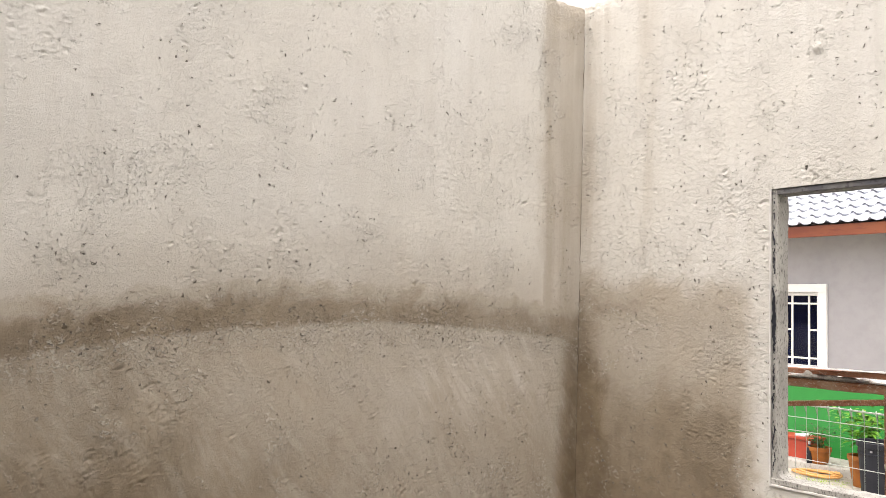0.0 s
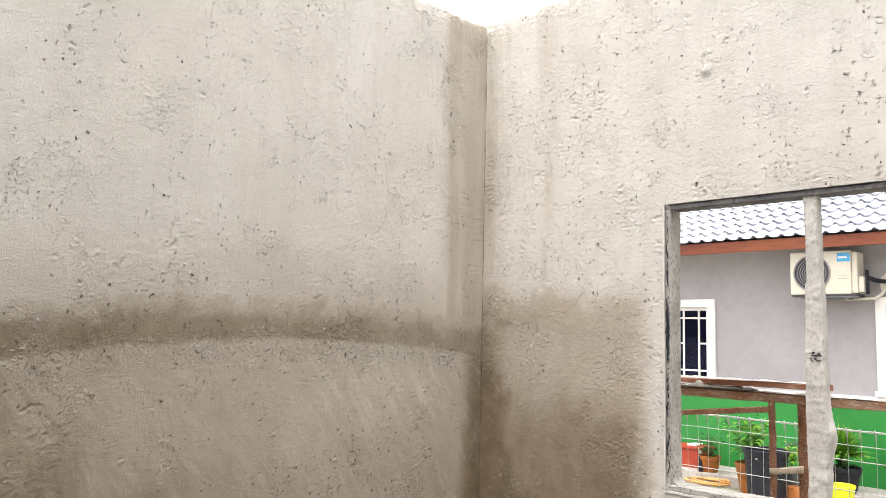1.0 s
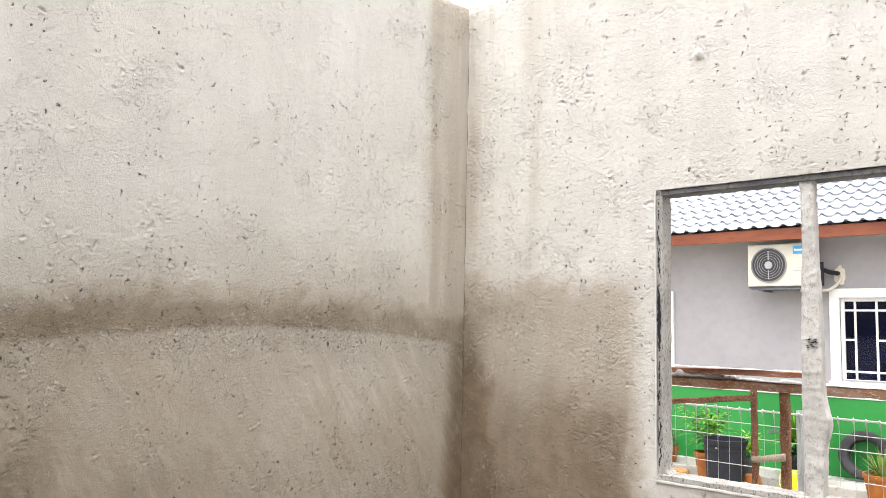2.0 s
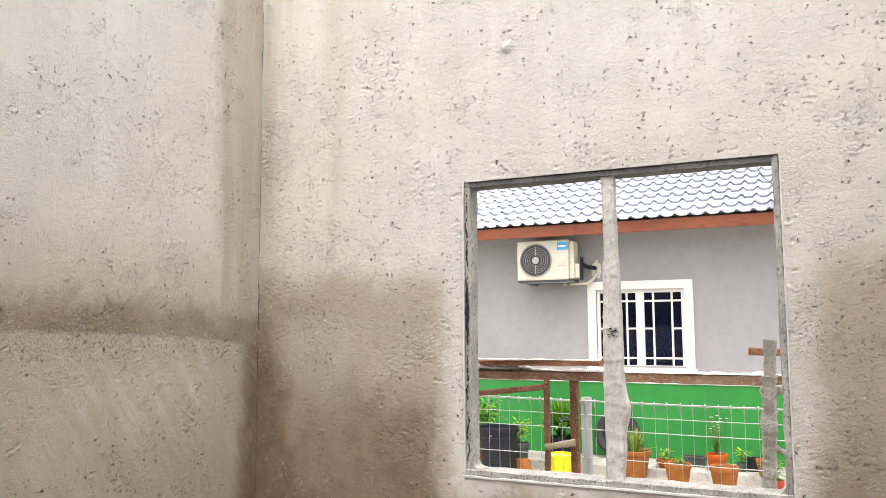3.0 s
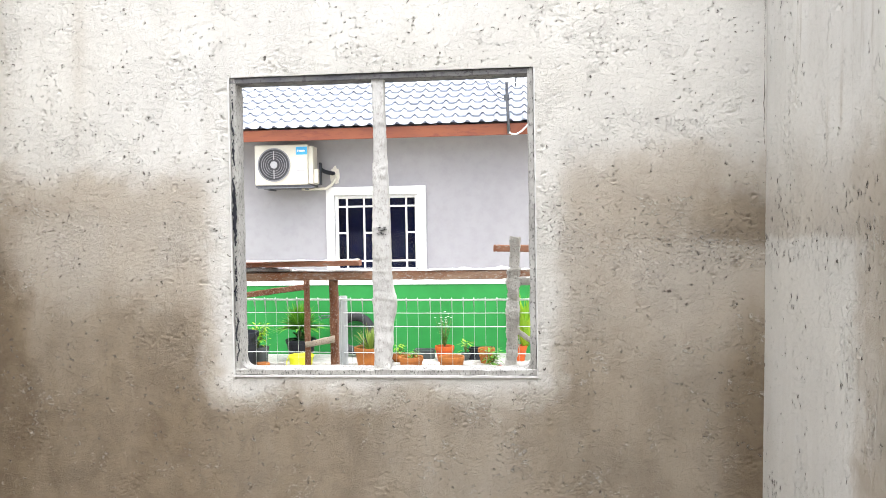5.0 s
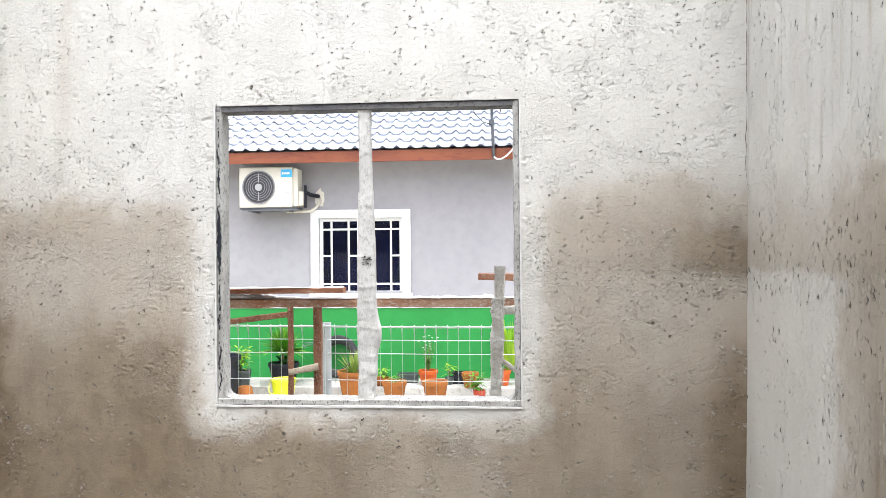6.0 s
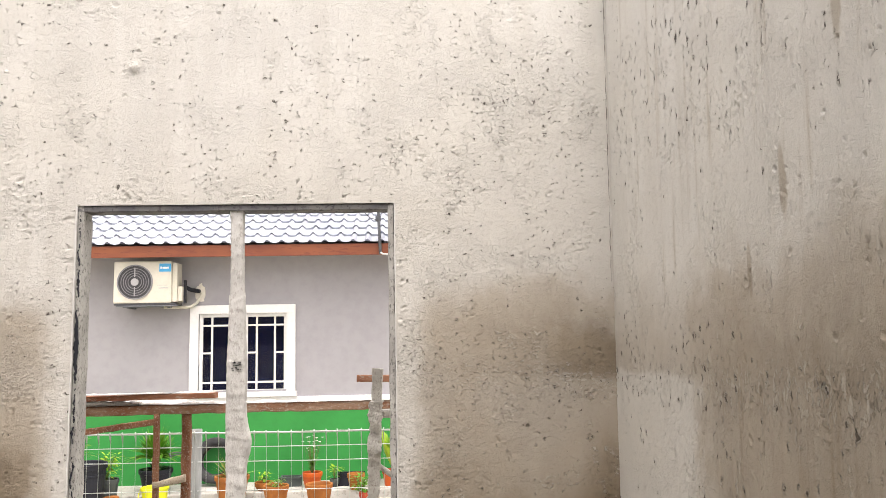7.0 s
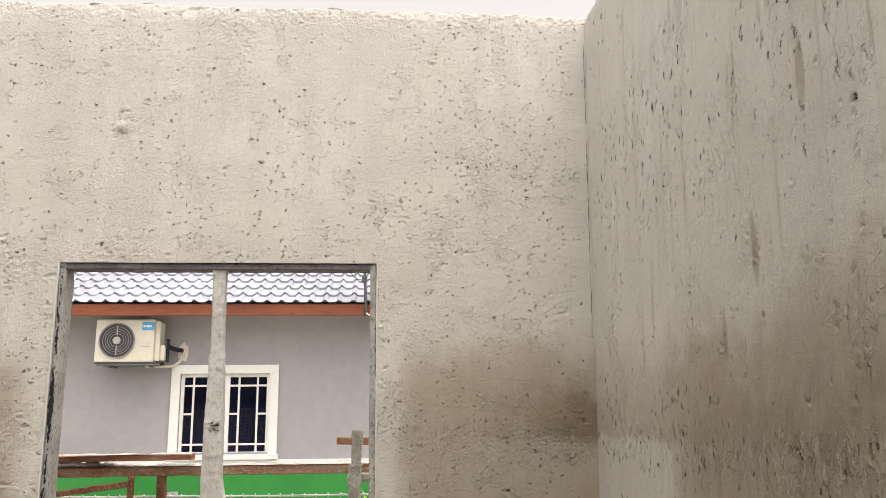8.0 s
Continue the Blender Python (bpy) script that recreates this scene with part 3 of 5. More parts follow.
# window frame set into the opening, cement smeared over timber
window = tagged(new("window_1"), "unglazed window frame smeared with grey cement", "window", kind="structure")
FY0, FY1, FT = 3.208, 3.292, 0.024
part("jamb", rough_beam((WIN_L + FT / 2, (FY0 + FY1) / 2, WIN_B), (WIN_L + FT / 2, (FY0 + FY1) / 2, WIN_T), FT, FY1 - FY0, 1, 0.003, 60), MAT_BARE, window)
part("jamb", rough_beam((WIN_R - FT / 2, (FY0 + FY1) / 2, WIN_B), (WIN_R - FT / 2, (FY0 + FY1) / 2, WIN_T), FT, FY1 - FY0, 2, 0.003, 60), MAT_BARE, window)
part("head", rough_beam((WIN_L, (FY0 + FY1) / 2, WIN_T - FT / 2), (WIN_R, (FY0 + FY1) / 2, WIN_T - FT / 2), FY1 - FY0, FT, 3, 0.002, 60), MAT_LINTEL, window, "dark head member")
part("sill", rough_beam((WIN_L, (FY0 + FY1) / 2, WIN_B + FT / 2), (WIN_R, (FY0 + FY1) / 2, WIN_B + FT / 2), FY1 - FY0 + 0.02, FT, 4, 0.004, 70), MAT_BARE, window)


def mullion_mesh():
    bm = bmesh.new()
    rings, n = [], 220
    for i in range(n + 1):
        t = i / n
        z = WIN_B + 0.015 + (WIN_T - WIN_B - 0.03) * t
        bulge = 0.022 * math.exp(-((z - 1.20) / 0.07) ** 2) + 0.008 * math.exp(-((z - 1.05) / 0.08) ** 2)
        l = -1.306 - 0.004 * math.sin(z * 6) - 0.006 * math.exp(-((z - 0.95) / 0.05) ** 2)
        r = -1.246 + 0.006 * math.sin(z * 5 + 1) + bulge
        if z > 1.75:
            l, r = l + 0.004, r - 0.002
        ring = []
        front = [(l + (r - l) * k, 3.2185 + (0.0035 if k in (0.0, 1.0) else 0.0)) for k in (0.0, 0.06, 0.2, 0.35, 0.5, 0.65, 0.8, 0.94, 1.0)]
        for px, py in front + [(r + 0.002, 3.25), (r - 0.003, 3.275), (l + 0.003, 3.275), (l - 0.002, 3.25)]:
            q = Vector((px, py, z))
            flake = max(noise.noise(q * 38 + Vector((4, 0, 0))) - 0.18, 0.0) * 0.010
            ring.append(bm.verts.new(q + noise.noise_vector(q * 30) * 0.0018 + noise.noise_vector(q * 90) * 0.0012 - Vector((0, flake, 0))))
        rings.append(ring)
    for r0, r1 in zip(rings, rings[1:]):
        for j in range(len(r0)):
            k = (j + 1) % len(r0)
            bm.faces.new((r0[j], r0[k], r1[k], r1[j]))
    return bm


part("mullion", mullion_mesh(), MAT_MULLION, window, "uneven cement-splashed mullion with a dark knot", True)
bm = bmesh.new()
for k in range(18):
    z, a = 1.487 + random.uniform(-0.016, 0.016), random.uniform(0, 6.28)
    c = Vector((-1.275 + random.uniform(-0.026, 0.026), 3.2165, z))
    add_box(bm, c - Vector((random.uniform(0.001, 0.007), 0.003, random.uniform(0.0005, 0.0015))), c + Vector((random.uniform(0.001, 0.005), 0.001, random.uniform(0.0005, 0.0015))))
part("knot", bm, MAT_BLACK, window, "charred dark knot")
bead = [((WIN_L - 0.005, 3.196, WIN_B - 0.006), (WIN_L + 0.001, 3.206, WIN_T)), ((WIN_R - 0.001, 3.196, WIN_B - 0.006), (WIN_R + 0.004, 3.206, WIN_T)),
        ((WIN_L, 3.194, WIN_B - 0.008), (WIN_R, 3.206, WIN_B + 0.001))]
for (lo, hi) in bead:
    a, b = Vector(lo), Vector(hi)
    c = (a + b) / 2
    if hi[2] - lo[2] > 0.5:
        part("corner_bead", rough_beam((c.x, c.y, lo[2]), (c.x, c.y, hi[2]), hi[0] - lo[0], hi[1] - lo[1], 7, 0.0012, 80), MAT_BEAD, window, "pale plaster corner bead")
    else:
        part("corner_bead", rough_beam((lo[0], c.y, c.z), (hi[0], c.y, c.z), hi[1] - lo[1], hi[2] - lo[2], 8, 0.0012, 80), MAT_BEAD, window, "pale plaster corner bead")

for side, px in ((1, WIN_L + FT), (-1, WIN_R - FT)):
    bm = bmesh.new()
    for yy in (FY0 + 0.004, FY1 - 0.004):
        corner = bm.verts.new((px - side * 0.003, yy, WIN_B + FT - 0.003))
        arc = [bm.verts.new((px + side * 0.034 * (1 - math.sin(a)), yy, WIN_B + FT + 0.034 * (1 - math.cos(a)))) for a in (math.pi / 2 * k / 7 for k in range(8))]
        bm.faces.new([corner] + arc)
    bm.verts.ensure_lookup_table()
    vs = list(bm.verts)
    for k in range(9):
        a, b = k, (k + 1) % 9
        bm.faces.new((vs[a], vs[b], vs[9 + b], vs[9 + a]))
    part("mortar_fillet", bm, MAT_BARE, window)

# dark strip down one jamb, added for its black, flaking cracks
bm = bmesh.new()
rows = []
for i in range(260):
    z = 0.98 + 1.08 * i / 259
    thick = 0.25 + 1.2 * math.exp(-((z - 1.56) / 0.09) ** 2)
    w = 0.010 * thick + 0.006 * noise.noise(Vector((0, 3.1, z * 13))) + 0.007 * noise.noise(Vector((2.0, 0, z * 61))) + 0.004 * noise.noise(Vector((4.0, 1, z * 170))) - 0.002
    c = 3.224 + 0.007 * noise.noise(Vector((5.0, 0, z * 18))) + 0.004 * noise.noise(Vector((7.0, 0, z * 70)))
    w = max(w, 0.0)
    o = c - 3.224
    rows.append((w, [bm.verts.new((WIN_L + 0.010 + o - w / 2, 3.2030, z)), bm.verts.new((WIN_L + 0.012 + o, 3.2015, z)), bm.verts.new((WIN_L + 0.014 + o + w / 2, 3.2030, z))]))
for (wa, a), (wb, b) in zip(rows, rows[1:]):
    if wa > 0 or wb > 0:
        for k in (0, 1):
            bm.faces.new((a[k], a[k + 1], b[k + 1], b[k]))
part("jamb_cracks", bm, MAT_BLACK, window, "black strip for the cracks in the flaking jamb")

# ---- outside: ground, apron ----
GROUND, APRON = -0.33, -0.23
bm = bmesh.new()
n = 80
grid = [[bm.verts.new((-1.5 + 900 * ((i / n) * 2 - 1) ** 5 + 14 * ((i / n) * 2 - 1), 6 + 900 * ((j / n) * 2 - 1) ** 5 + 14 * ((j / n) * 2 - 1), GROUND)) for j in range(n + 1)] for i in range(n + 1)]
for row in grid:
    for v in row:
        if abs(v.co.x) < 12 and abs(v.co.y - 8) < 8:
            v.co.z += 0.008 * noise.noise(v.co * 2.0)
for i in range(n):
    for j in range(n):
        bm.faces.new((grid[i][j], grid[i + 1][j], grid[i + 1][j + 1], grid[i][j + 1]))
tagged(part("ground", bm, MAT_GROUND), "pale sandy concrete yard ground with sparse weeds", "ground", kind="structure")
tagged(part("pavement", box((-12, 10.15, GROUND - 0.1), (7, 10.9, APRON), 0.012), MAT_APRON), "raised pale concrete apron along the house", "pavement", kind="structure")

# ---- the neighbouring house ----
HOUSE_Y = 10.9
house = thing("house", (-1.5, HOUSE_Y, APRON), "single-storey grey house with green plinth and silver tiled roof", "house")
house_inv = Matrix.Translation((1.5, -HOUSE_Y, -APRON))


def hpart(name, bm, material, parent=None, label="", smooth=False):
    """A part of the house, given in world places."""
    if parent is None:
        bmesh.ops.transform(bm, matrix=house_inv, verts=bm.verts)
        return part(name, bm, material, house, label, smooth)
    bmesh.ops.transform(bm, matrix=house_inv, verts=bm.verts)
    return part(name, bm, material, parent, label, smooth)


H_WINDOWS = ((-6.96, -5.56), (-3.45, -2.055))
SILL, HEAD = 0.885, 2.095
x0, x1 = -12.0, 7.0
edges = [x0] + [e for w in H_WINDOWS for e in (w[0] + 0.1, w[1] - 0.1)] + [x1]
for a, b in zip(edges[::2], edges[1::2]):
    hpart("wall", box((a, HOUSE_Y, 0.80), (b, HOUSE_Y + 0.15, 2.95)), MAT_GREY)
for a, b in H_WINDOWS:
    hpart("wall", box((a + 0.1, HOUSE_Y, 0.80), (b - 0.1, HOUSE_Y + 0.15, SILL + 0.08)), MAT_GREY)
    hpart("wall", box((a + 0.1, HOUSE_Y, HEAD - 0.1), (b - 0.1, HOUSE_Y + 0.15, 2.95)), MAT_GREY)
hpart("plinth", box((x0, HOUSE_Y - 0.02, APRON), (x1, HOUSE_Y + 0.15, 0.735)), MAT_GREEN, label="bright green painted plinth wall")
hpart("band", box((x0, HOUSE_Y - 0.035, 0.735), (x1, HOUSE_Y + 0.15, 0.868), 0.006), MAT_WHITE, label="white painted band")
for lo, hi in (((x0, 16.9, APRON), (x1, 17.05, 2.95)), ((x0, HOUSE_Y + 0.15, APRON), (x0 + 0.15, 16.9, 2.95)), ((x1 - 0.15, HOUSE_Y + 0.15, APRON), (x1, 16.9, 2.95))):
    hpart("wall", box(lo, hi), MAT_GREY)
# a sheet behind the panes; its near-black navy paints the unlit room's darkness
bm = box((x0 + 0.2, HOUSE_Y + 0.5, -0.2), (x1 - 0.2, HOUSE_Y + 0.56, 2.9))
hpart("room_shade_sheet", bm, MAT_ROOM_SHADE, label="near-black sheet standing for the unlit room behind the windows")


def house_window(a, b):
    win = hpart("window", box((a, HOUSE_Y - 0.045, HEAD - 0.115), (b, HOUSE_Y - 0.002, HEAD), 0.004), MAT_WHITE, label="white framed window with white grille bars")
    y0, y1 = HOUSE_Y - 0.045, HOUSE_Y - 0.002
    hpart("surround", box((a, y0, SILL), (a + 0.115, y1, HEAD - 0.115), 0.004), MAT_WHITE, win)
    hpart("surround", box((b - 0.115, y0, SILL), (b, y1, HEAD - 0.115), 0.004), MAT_WHITE, win)
    hpart("window_sill", box((a - 0.02, y0 - 0.03, SILL - 0.012), (b + 0.02, y1, SILL + 0.055), 0.005), MAT_WHITE, win)
    l, r, bot, top = a + 0.115, b - 0.115, SILL + 0.055, HEAD - 0.115
    fy0, fy1 = HOUSE_Y + 0.012, HOUSE_Y + 0.05
    bm = bmesh.new()
    for lo, hi in (((l, bot), (l + 0.045, top)), ((r - 0.045, bot), (r, top)), ((l + 0.045, top - 0.045), (r - 0.045, top)), ((l + 0.045, bot), (r - 0.045, bot + 0.03))):
        add_box(bm, (lo[0], fy0, lo[1]), (hi[0], fy1, hi[1]), 0.004)
    mid = (l + r) / 2
    add_box(bm, (mid - 0.055, fy0 + 0.004, bot + 0.03), (mid + 0.055, fy1, top - 0.045), 0.004)
    hpart("window_frame", bm, MAT_WHITE, win)
    for sl, sr in ((l + 0.045, mid - 0.055), (mid + 0.055, r - 0.045)):
        sb, st = bot + 0.03, top - 0.045
        w = sr - sl
        c1, c2 = sl + 0.25 * w, sl + 0.75 * w
        r1, r2, r3 = sb + 0.10 * (st - sb), sb + 0.505 * (st - sb), sb + 0.885 * (st - sb)
        t = 0.0125
        gy = (HOUSE_Y + 0.020, HOUSE_Y + 0.036)
        for c in (c1, c2):
            hpart("grille_bar", box((c - t, gy[0], sb), (c + t, gy[1], st)), MAT_WHITE, win)
        for z in (r1, r3):
            hpart("grille_bar", box((sl, gy[0] - 0.003, z - t), (sr, gy[1] - 0.003, z + t)), MAT_WHITE, win)
        hpart("grille_bar", box((sl, gy[0] - 0.003, r2 - t), (c1 - t, gy[1] - 0.003, r2 + t)), MAT_WHITE, win)
        hpart("grille_bar", box((c2 + t, gy[0] - 0.003, r2 - t), (sr, gy[1] - 0.003, r2 + t)), MAT_WHITE, win)
        pane = hpart("pane", box((sl - 0.01, HOUSE_Y + 0.040, sb - 0.01), (sr + 0.01, HOUSE_Y + 0.046, st + 0.01)), MAT_GLASS, win, "dark tinted glass pane")
        pane.visible_shadow = False


for a, b in H_WINDOWS:
    house_window(a, b)

# roof of pressed metal tiles: 183 mm waves, 350 mm steps
EAVE_Y, EAVE_Z, PITCH = 10.36, 2.848, radians(24)
WAVE, STEP = 0.1833, 0.35


def roof_mesh():
    us = np.arange(x0 - 0.4, x1 + 0.4, WAVE / 12)
    phase = (us / WAVE) % 1.0
    prof = np.where(phase < 0.42, 0.040 * np.sin(phase / 0.42 * math.pi) ** 1.0, -0.006 * np.sin((phase - 0.42) / 0.58 * math.pi))
    rows, verts, faces = 13, [], []
    lines = []
    for k in range(rows):
        for s, lift in ((-0.06, 0.030), (0.10, 0.027), (1.0, 0.0)):
            lines.append(((k + s) * STEP, lift))
    cs, sn = math.cos(PITCH), math.sin(PITCH)
    for s, lift in lines:
        # each step edge follows the wave: crests reach further down
        hgt = prof + lift
        sag = np.where(lift > 0.029, 0.55 * (prof - 0.006), 0.0)
        verts.append(np.stack([us, EAVE_Y + (s - sag) * cs - hgt * sn, EAVE_Z + (s - sag) * sn + hgt * cs], 1))
    V = np.concatenate(verts)
    m = len(us)
    idx = np.arange(m - 1)
    F = np.concatenate([np.stack([q * m + idx, q * m + idx + 1, (q + 1) * m + idx + 1, (q + 1) * m + idx], 1) for q in range(len(lines) - 1)])
    return V - np.array([-1.5, HOUSE_Y, APRON]), F


V, F = roof_mesh()
me = bpy.data.meshes.new("roof")
me.from_pydata(V.tolist(), [], F.tolist())
for poly in me.polygons:
    poly.use_smooth = False
me.materials.append(MAT_ROOF)
roof = new("roof", me)
roof.parent = house
tagged(roof, "silver-blue pressed metal tile roof")
ridge_y, ridge_z = EAVE_Y + 4.55 * math.cos(PITCH), EAVE_Z + 4.55 * math.sin(PITCH)
bm = bmesh.new()
v = [bm.verts.new(p) for p in ((x0 - 0.4, ridge_y, ridge_z + 0.02), (x1 + 0.4, ridge_y, ridge_z + 0.02), (x1 + 0.4, 17.5, EAVE_Z), (x0 - 0.4, 17.5, EAVE_Z))]
bm.faces.new(v)
bmesh.ops.solidify(bm, geom=bm.faces[:], thickness=0.03)
hpart("roof_back", bm, MAT_ROOF, roof)
hpart("fascia", box((x0 - 0.4, EAVE_Y + 0.012, 2.697), (x1 + 0.4, EAVE_Y + 0.037, 2.846), 0.003), MAT_FASCIA, label="red-brown timber fascia board")
hpart("soffit", box((x0 - 0.4, EAVE_Y + 0.037, 2.76), (x1 + 0.4, HOUSE_Y - 0.002, 2.772)), MAT_SOFFIT)

# ---- air conditioner on the house wall ----
ac = thing("air_conditioner", (-3.95, 10.55, 2.10), "ivory outdoor air conditioner unit with dark round fan grille", "air conditioner")


def acpart(name, bm, material, parent=None, label="", smooth=False):
    bmesh.ops.transform(bm, matrix=Matrix.Translation((3.95, -10.55, -2.10)), verts=bm.verts)
    return part(name, bm, material, parent or ac, label, smooth)


AF = 10.50
body = acpart("body", box((-4.335, AF, 2.118), (-3.60, AF + 0.30, 2.662), 0.018), MAT_IVORY)
acpart("side_cover", box((-3.60, AF + 0.03, 2.13), (-3.535, AF + 0.27, 2.64), 0.012), MAT_IVORY)
acpart("valve_cover", box((-3.535, AF + 0.06, 2.14), (-3.475, AF + 0.25, 2.335), 0.014), MAT_IVORY)
acpart("base_tray", box((-4.325, AF + 0.005, 2.096), (-3.54, AF + 0.295, 2.117), 0.003), MAT_GRILLE, label="dark base tray")
acpart("foot", box((-4.30, AF + 0.01, 2.076), (-3.52, AF + 0.04, 2.095), 0.003), MAT_STEEL)
acpart("foot", box((-4.30, AF + 0.26, 2.076), (-3.52, AF + 0.29, 2.095), 0.003), MAT_STEEL)
for bx in (-4.2, -3.68):
    bm = box((bx, AF + 0.12, 2.058), (bx + 0.035, HOUSE_Y, 2.075))
    acpart("bracket", bm, MAT_STEEL, label="grey steel wall bracket")
fan_c, fan_z, fan_r = -4.061, 2.392, 0.222


def ring(r0, r1, y0, y1, seg=48):
    bm = bmesh.new()
    loops = [[bm.verts.new((fan_c + r * math.cos(a), y, fan_z + r * math.sin(a))) for a in (2 * math.pi * i / seg for i in range(seg))]
             for r, y in ((r0, y1), (r0, y0), (r1, y0), (r1, y1))]
    for q in range(4):
        p0, p1 = loops[q], loops[(q + 1) % 4]
        for i in range(seg):
            k = (i + 1) % seg
            bm.faces.new((p0[i], p0[k], p1[k], p1[i]))
    return bm


# flat disc on the casing; its near-black paints the shade inside the fan opening
acpart("fan_shade_disc", ring(0.001, fan_r, AF - 0.004, AF + 0.001), MAT_GRILLE, label="dark disc standing for the shaded fan opening")
grille = acpart("fan_guard", ring(fan_r - 0.012, fan_r + 0.004, AF - 0.016, AF - 0.004), MAT_RING, label="round grey wire fan guard")
for rr in (0.085, 0.115, 0.145, 0.175):
    acpart("guard_ring", ring(rr - 0.0035, rr + 0.0035, AF - 0.016, AF - 0.009), MAT_RING, grille)
for a in range(12):
    d = Vector((math.cos(a * math.pi / 6 + 0.1), 0, math.sin(a * math.pi / 6 + 0.1)))
    c = Vector((fan_c, AF - 0.010, fan_z))
    acpart("spoke", tube([c + d * 0.05, c + d * 0.215], 0.0012, 5), MAT_GRILLE, grille)
for sgn in (1, -1):
    bm = box((fan_c - 0.006, AF - 0.020, fan_z + sgn * 0.125 - 0.06), (fan_c + 0.006, AF - 0.016, fan_z + sgn * 0.125 + 0.06))
    acpart("guard_strut", bm, MAT_HUB, grille)
acpart("hub", ring(0.001, 0.048, AF - 0.024, AF - 0.006), MAT_HUB, label="pale grey fan hub")
sticker = acpart("sticker", box((-3.757, AF - 0.004, 2.523), (-3.605, AF - 0.0005, 2.628)), MAT_BLUE, label="blue square sticker with white shape")
bm = box((-3.715, AF - 0.006, 2.562), (-3.635, AF - 0.004, 2.586), 0.001)
add_box(bm, (-3.742, AF - 0.006, 2.560), (-3.722, AF - 0.004, 2.590), 0.001)
acpart("mark", bm, MAT_WHITE, sticker)
bm = box((-3.76, AF - 0.003, 2.306), (-3.64, AF - 0.0005, 2.318))
add_box(bm, (-3.78, AF - 0.003, 2.345), (-3.64, AF - 0.0005, 2.349))
acpart("label_bar", bm, MAT_HUB)
acpart("conduit", tube([(-3.47, 10.70, 2.33), (-3.42, 10.78, 2.30), (-3.36, 10.86, 2.29), (-3.34, 10.9, 2.29)], 0.028, 10), MAT_BLACK, label="black insulated pipe", smooth=True)
acpart("pipe", tube([(-3.75, 10.72, 2.07), (-3.50, 10.74, 2.07), (-3.42, 10.78, 2.075), (-3.36, 10.84, 2.13), (-3.31, 10.87, 2.22), (-3.32, 10.9, 2.26)], 0.02, 10), MAT_IVORY, label="white wrapped drain pipe", smooth=True)
acpart("cable_clip", box((-3.475, 10.62, 2.12), (-3.45, 10.68, 2.42)), MAT_BLACK)
bm = bmesh.new()
pts = []
for i in range(28):
    a = 2 * math.pi * i / 28
    r = 1 + 0.22 * noise.noise(Vector((math.cos(a) * 2, math.sin(a) * 2, 3.3))) + 0.18 * noise.noise(Vector((math.cos(a) * 6, math.sin(a) * 6, 1.1)))
    pts.append((-3.325 + 0.07 * r * math.cos(a), 2.262 + 0.125 * r * math.sin(a)))
f0 = bm.faces.new([bm.verts.new((px, HOUSE_Y - 0.012, pz)) for px, pz in pts])
res = bmesh.ops.extrude_face_region(bm, geom=[f0])
bmesh.ops.translate(bm, vec=(0, 0.0115, 0), verts=[e for e in res["geom"] if isinstance(e, bmesh.types.BMVert)])
hpart("filler_patch", bm, MAT_PATCH, label="splash of pale filler round a pipe hole")

# ---- satellite dish on the eave ----
dish = thing("satellite_dish", (-0.905, 10.32, 2.70), "pale satellite dish on a grey steel pipe at the eave", "satellite dish")


def dpart(name, bm, material, label="", smooth=False):
    bmesh.ops.transform(bm, matrix=Matrix.Translation((0.905, -10.32, -2.70)), verts=bm.verts)
    return part(name, bm, material, dish, label, smooth)


dpart("pipe", tube([(-0.895, 10.34, 2.70), (-0.915, 10.34, 3.20), (-0.92, 10.34, 3.62)], 0.02, 10), MAT_STEEL, smooth=True)
dpart("clamp", box((-0.955, 10.31, 3.13), (-0.885, 10.36, 3.20), 0.006), MAT_STEEL)
bm = bmesh.new()
rings, seg = [], 40
axis = Vector((0.15, -0.75, 0.64)).normalized()
s_ax = Vector((axis.y, -axis.x, 0)).normalized()
u_ax = s_ax.cross(axis)
centre = Vector((-0.85, 10.20, 3.50))
for i in range(9):
    r = 0.38 * i / 8
    dep = 0.09 * (i / 8) ** 2
    rings.append([bm.verts.new(centre + (s_ax * math.cos(a) + u_ax * math.sin(a)) * max(r, 0.001) + axis * dep) for a in (2 * math.pi * j / seg for j in range(seg))])
for r0, r1 in zip(rings, rings[1:]):
    for j in range(seg):
        k = (j + 1) % seg
        bm.faces.new((r0[j], r0[k], r1[k], r1[j]))
bmesh.ops.solidify(bm, geom=bm.faces[:], thickness=0.006)
dpart("reflector", bm, MAT_DISH, smooth=True)
dpart("arm", tube([centre + axis * 0.02 + u_ax * -0.36, centre + axis * 0.45 + u_ax * -0.1], 0.01, 8), MAT_STEEL)
dpart("receiver", tube([centre + axis * 0.45 + u_ax * -0.1, centre + axis * 0.36], 0.025, 10), MAT_DISH)
dpart("cable", tube([(-0.89, 10.31, 2.72), (-0.86, 10.30, 2.695), (-0.80, 10.29, 2.69), (-0.73, 10.29, 2.73), (-0.66, 10.29, 2.80), (-0.60, 10.29, 2.88)], 0.012, 8), MAT_WHITE, "loose white cable", True)
dpart("cable", tube([(-0.92, 10.30, 3.14), (-1.02, 10.24, 3.16), (-1.12, 10.2, 3.25), (-1.19, 10.2, 3.40)], 0.006, 6), MAT_STEEL, "thin grey cable", True)

# ---- wire fence ----
FENCE_Y = 4.55
fence = thing("wire_fence", (-1.75, FENCE_Y, GROUND), "galvanised welded wire mesh fence with rolled top", "fence")


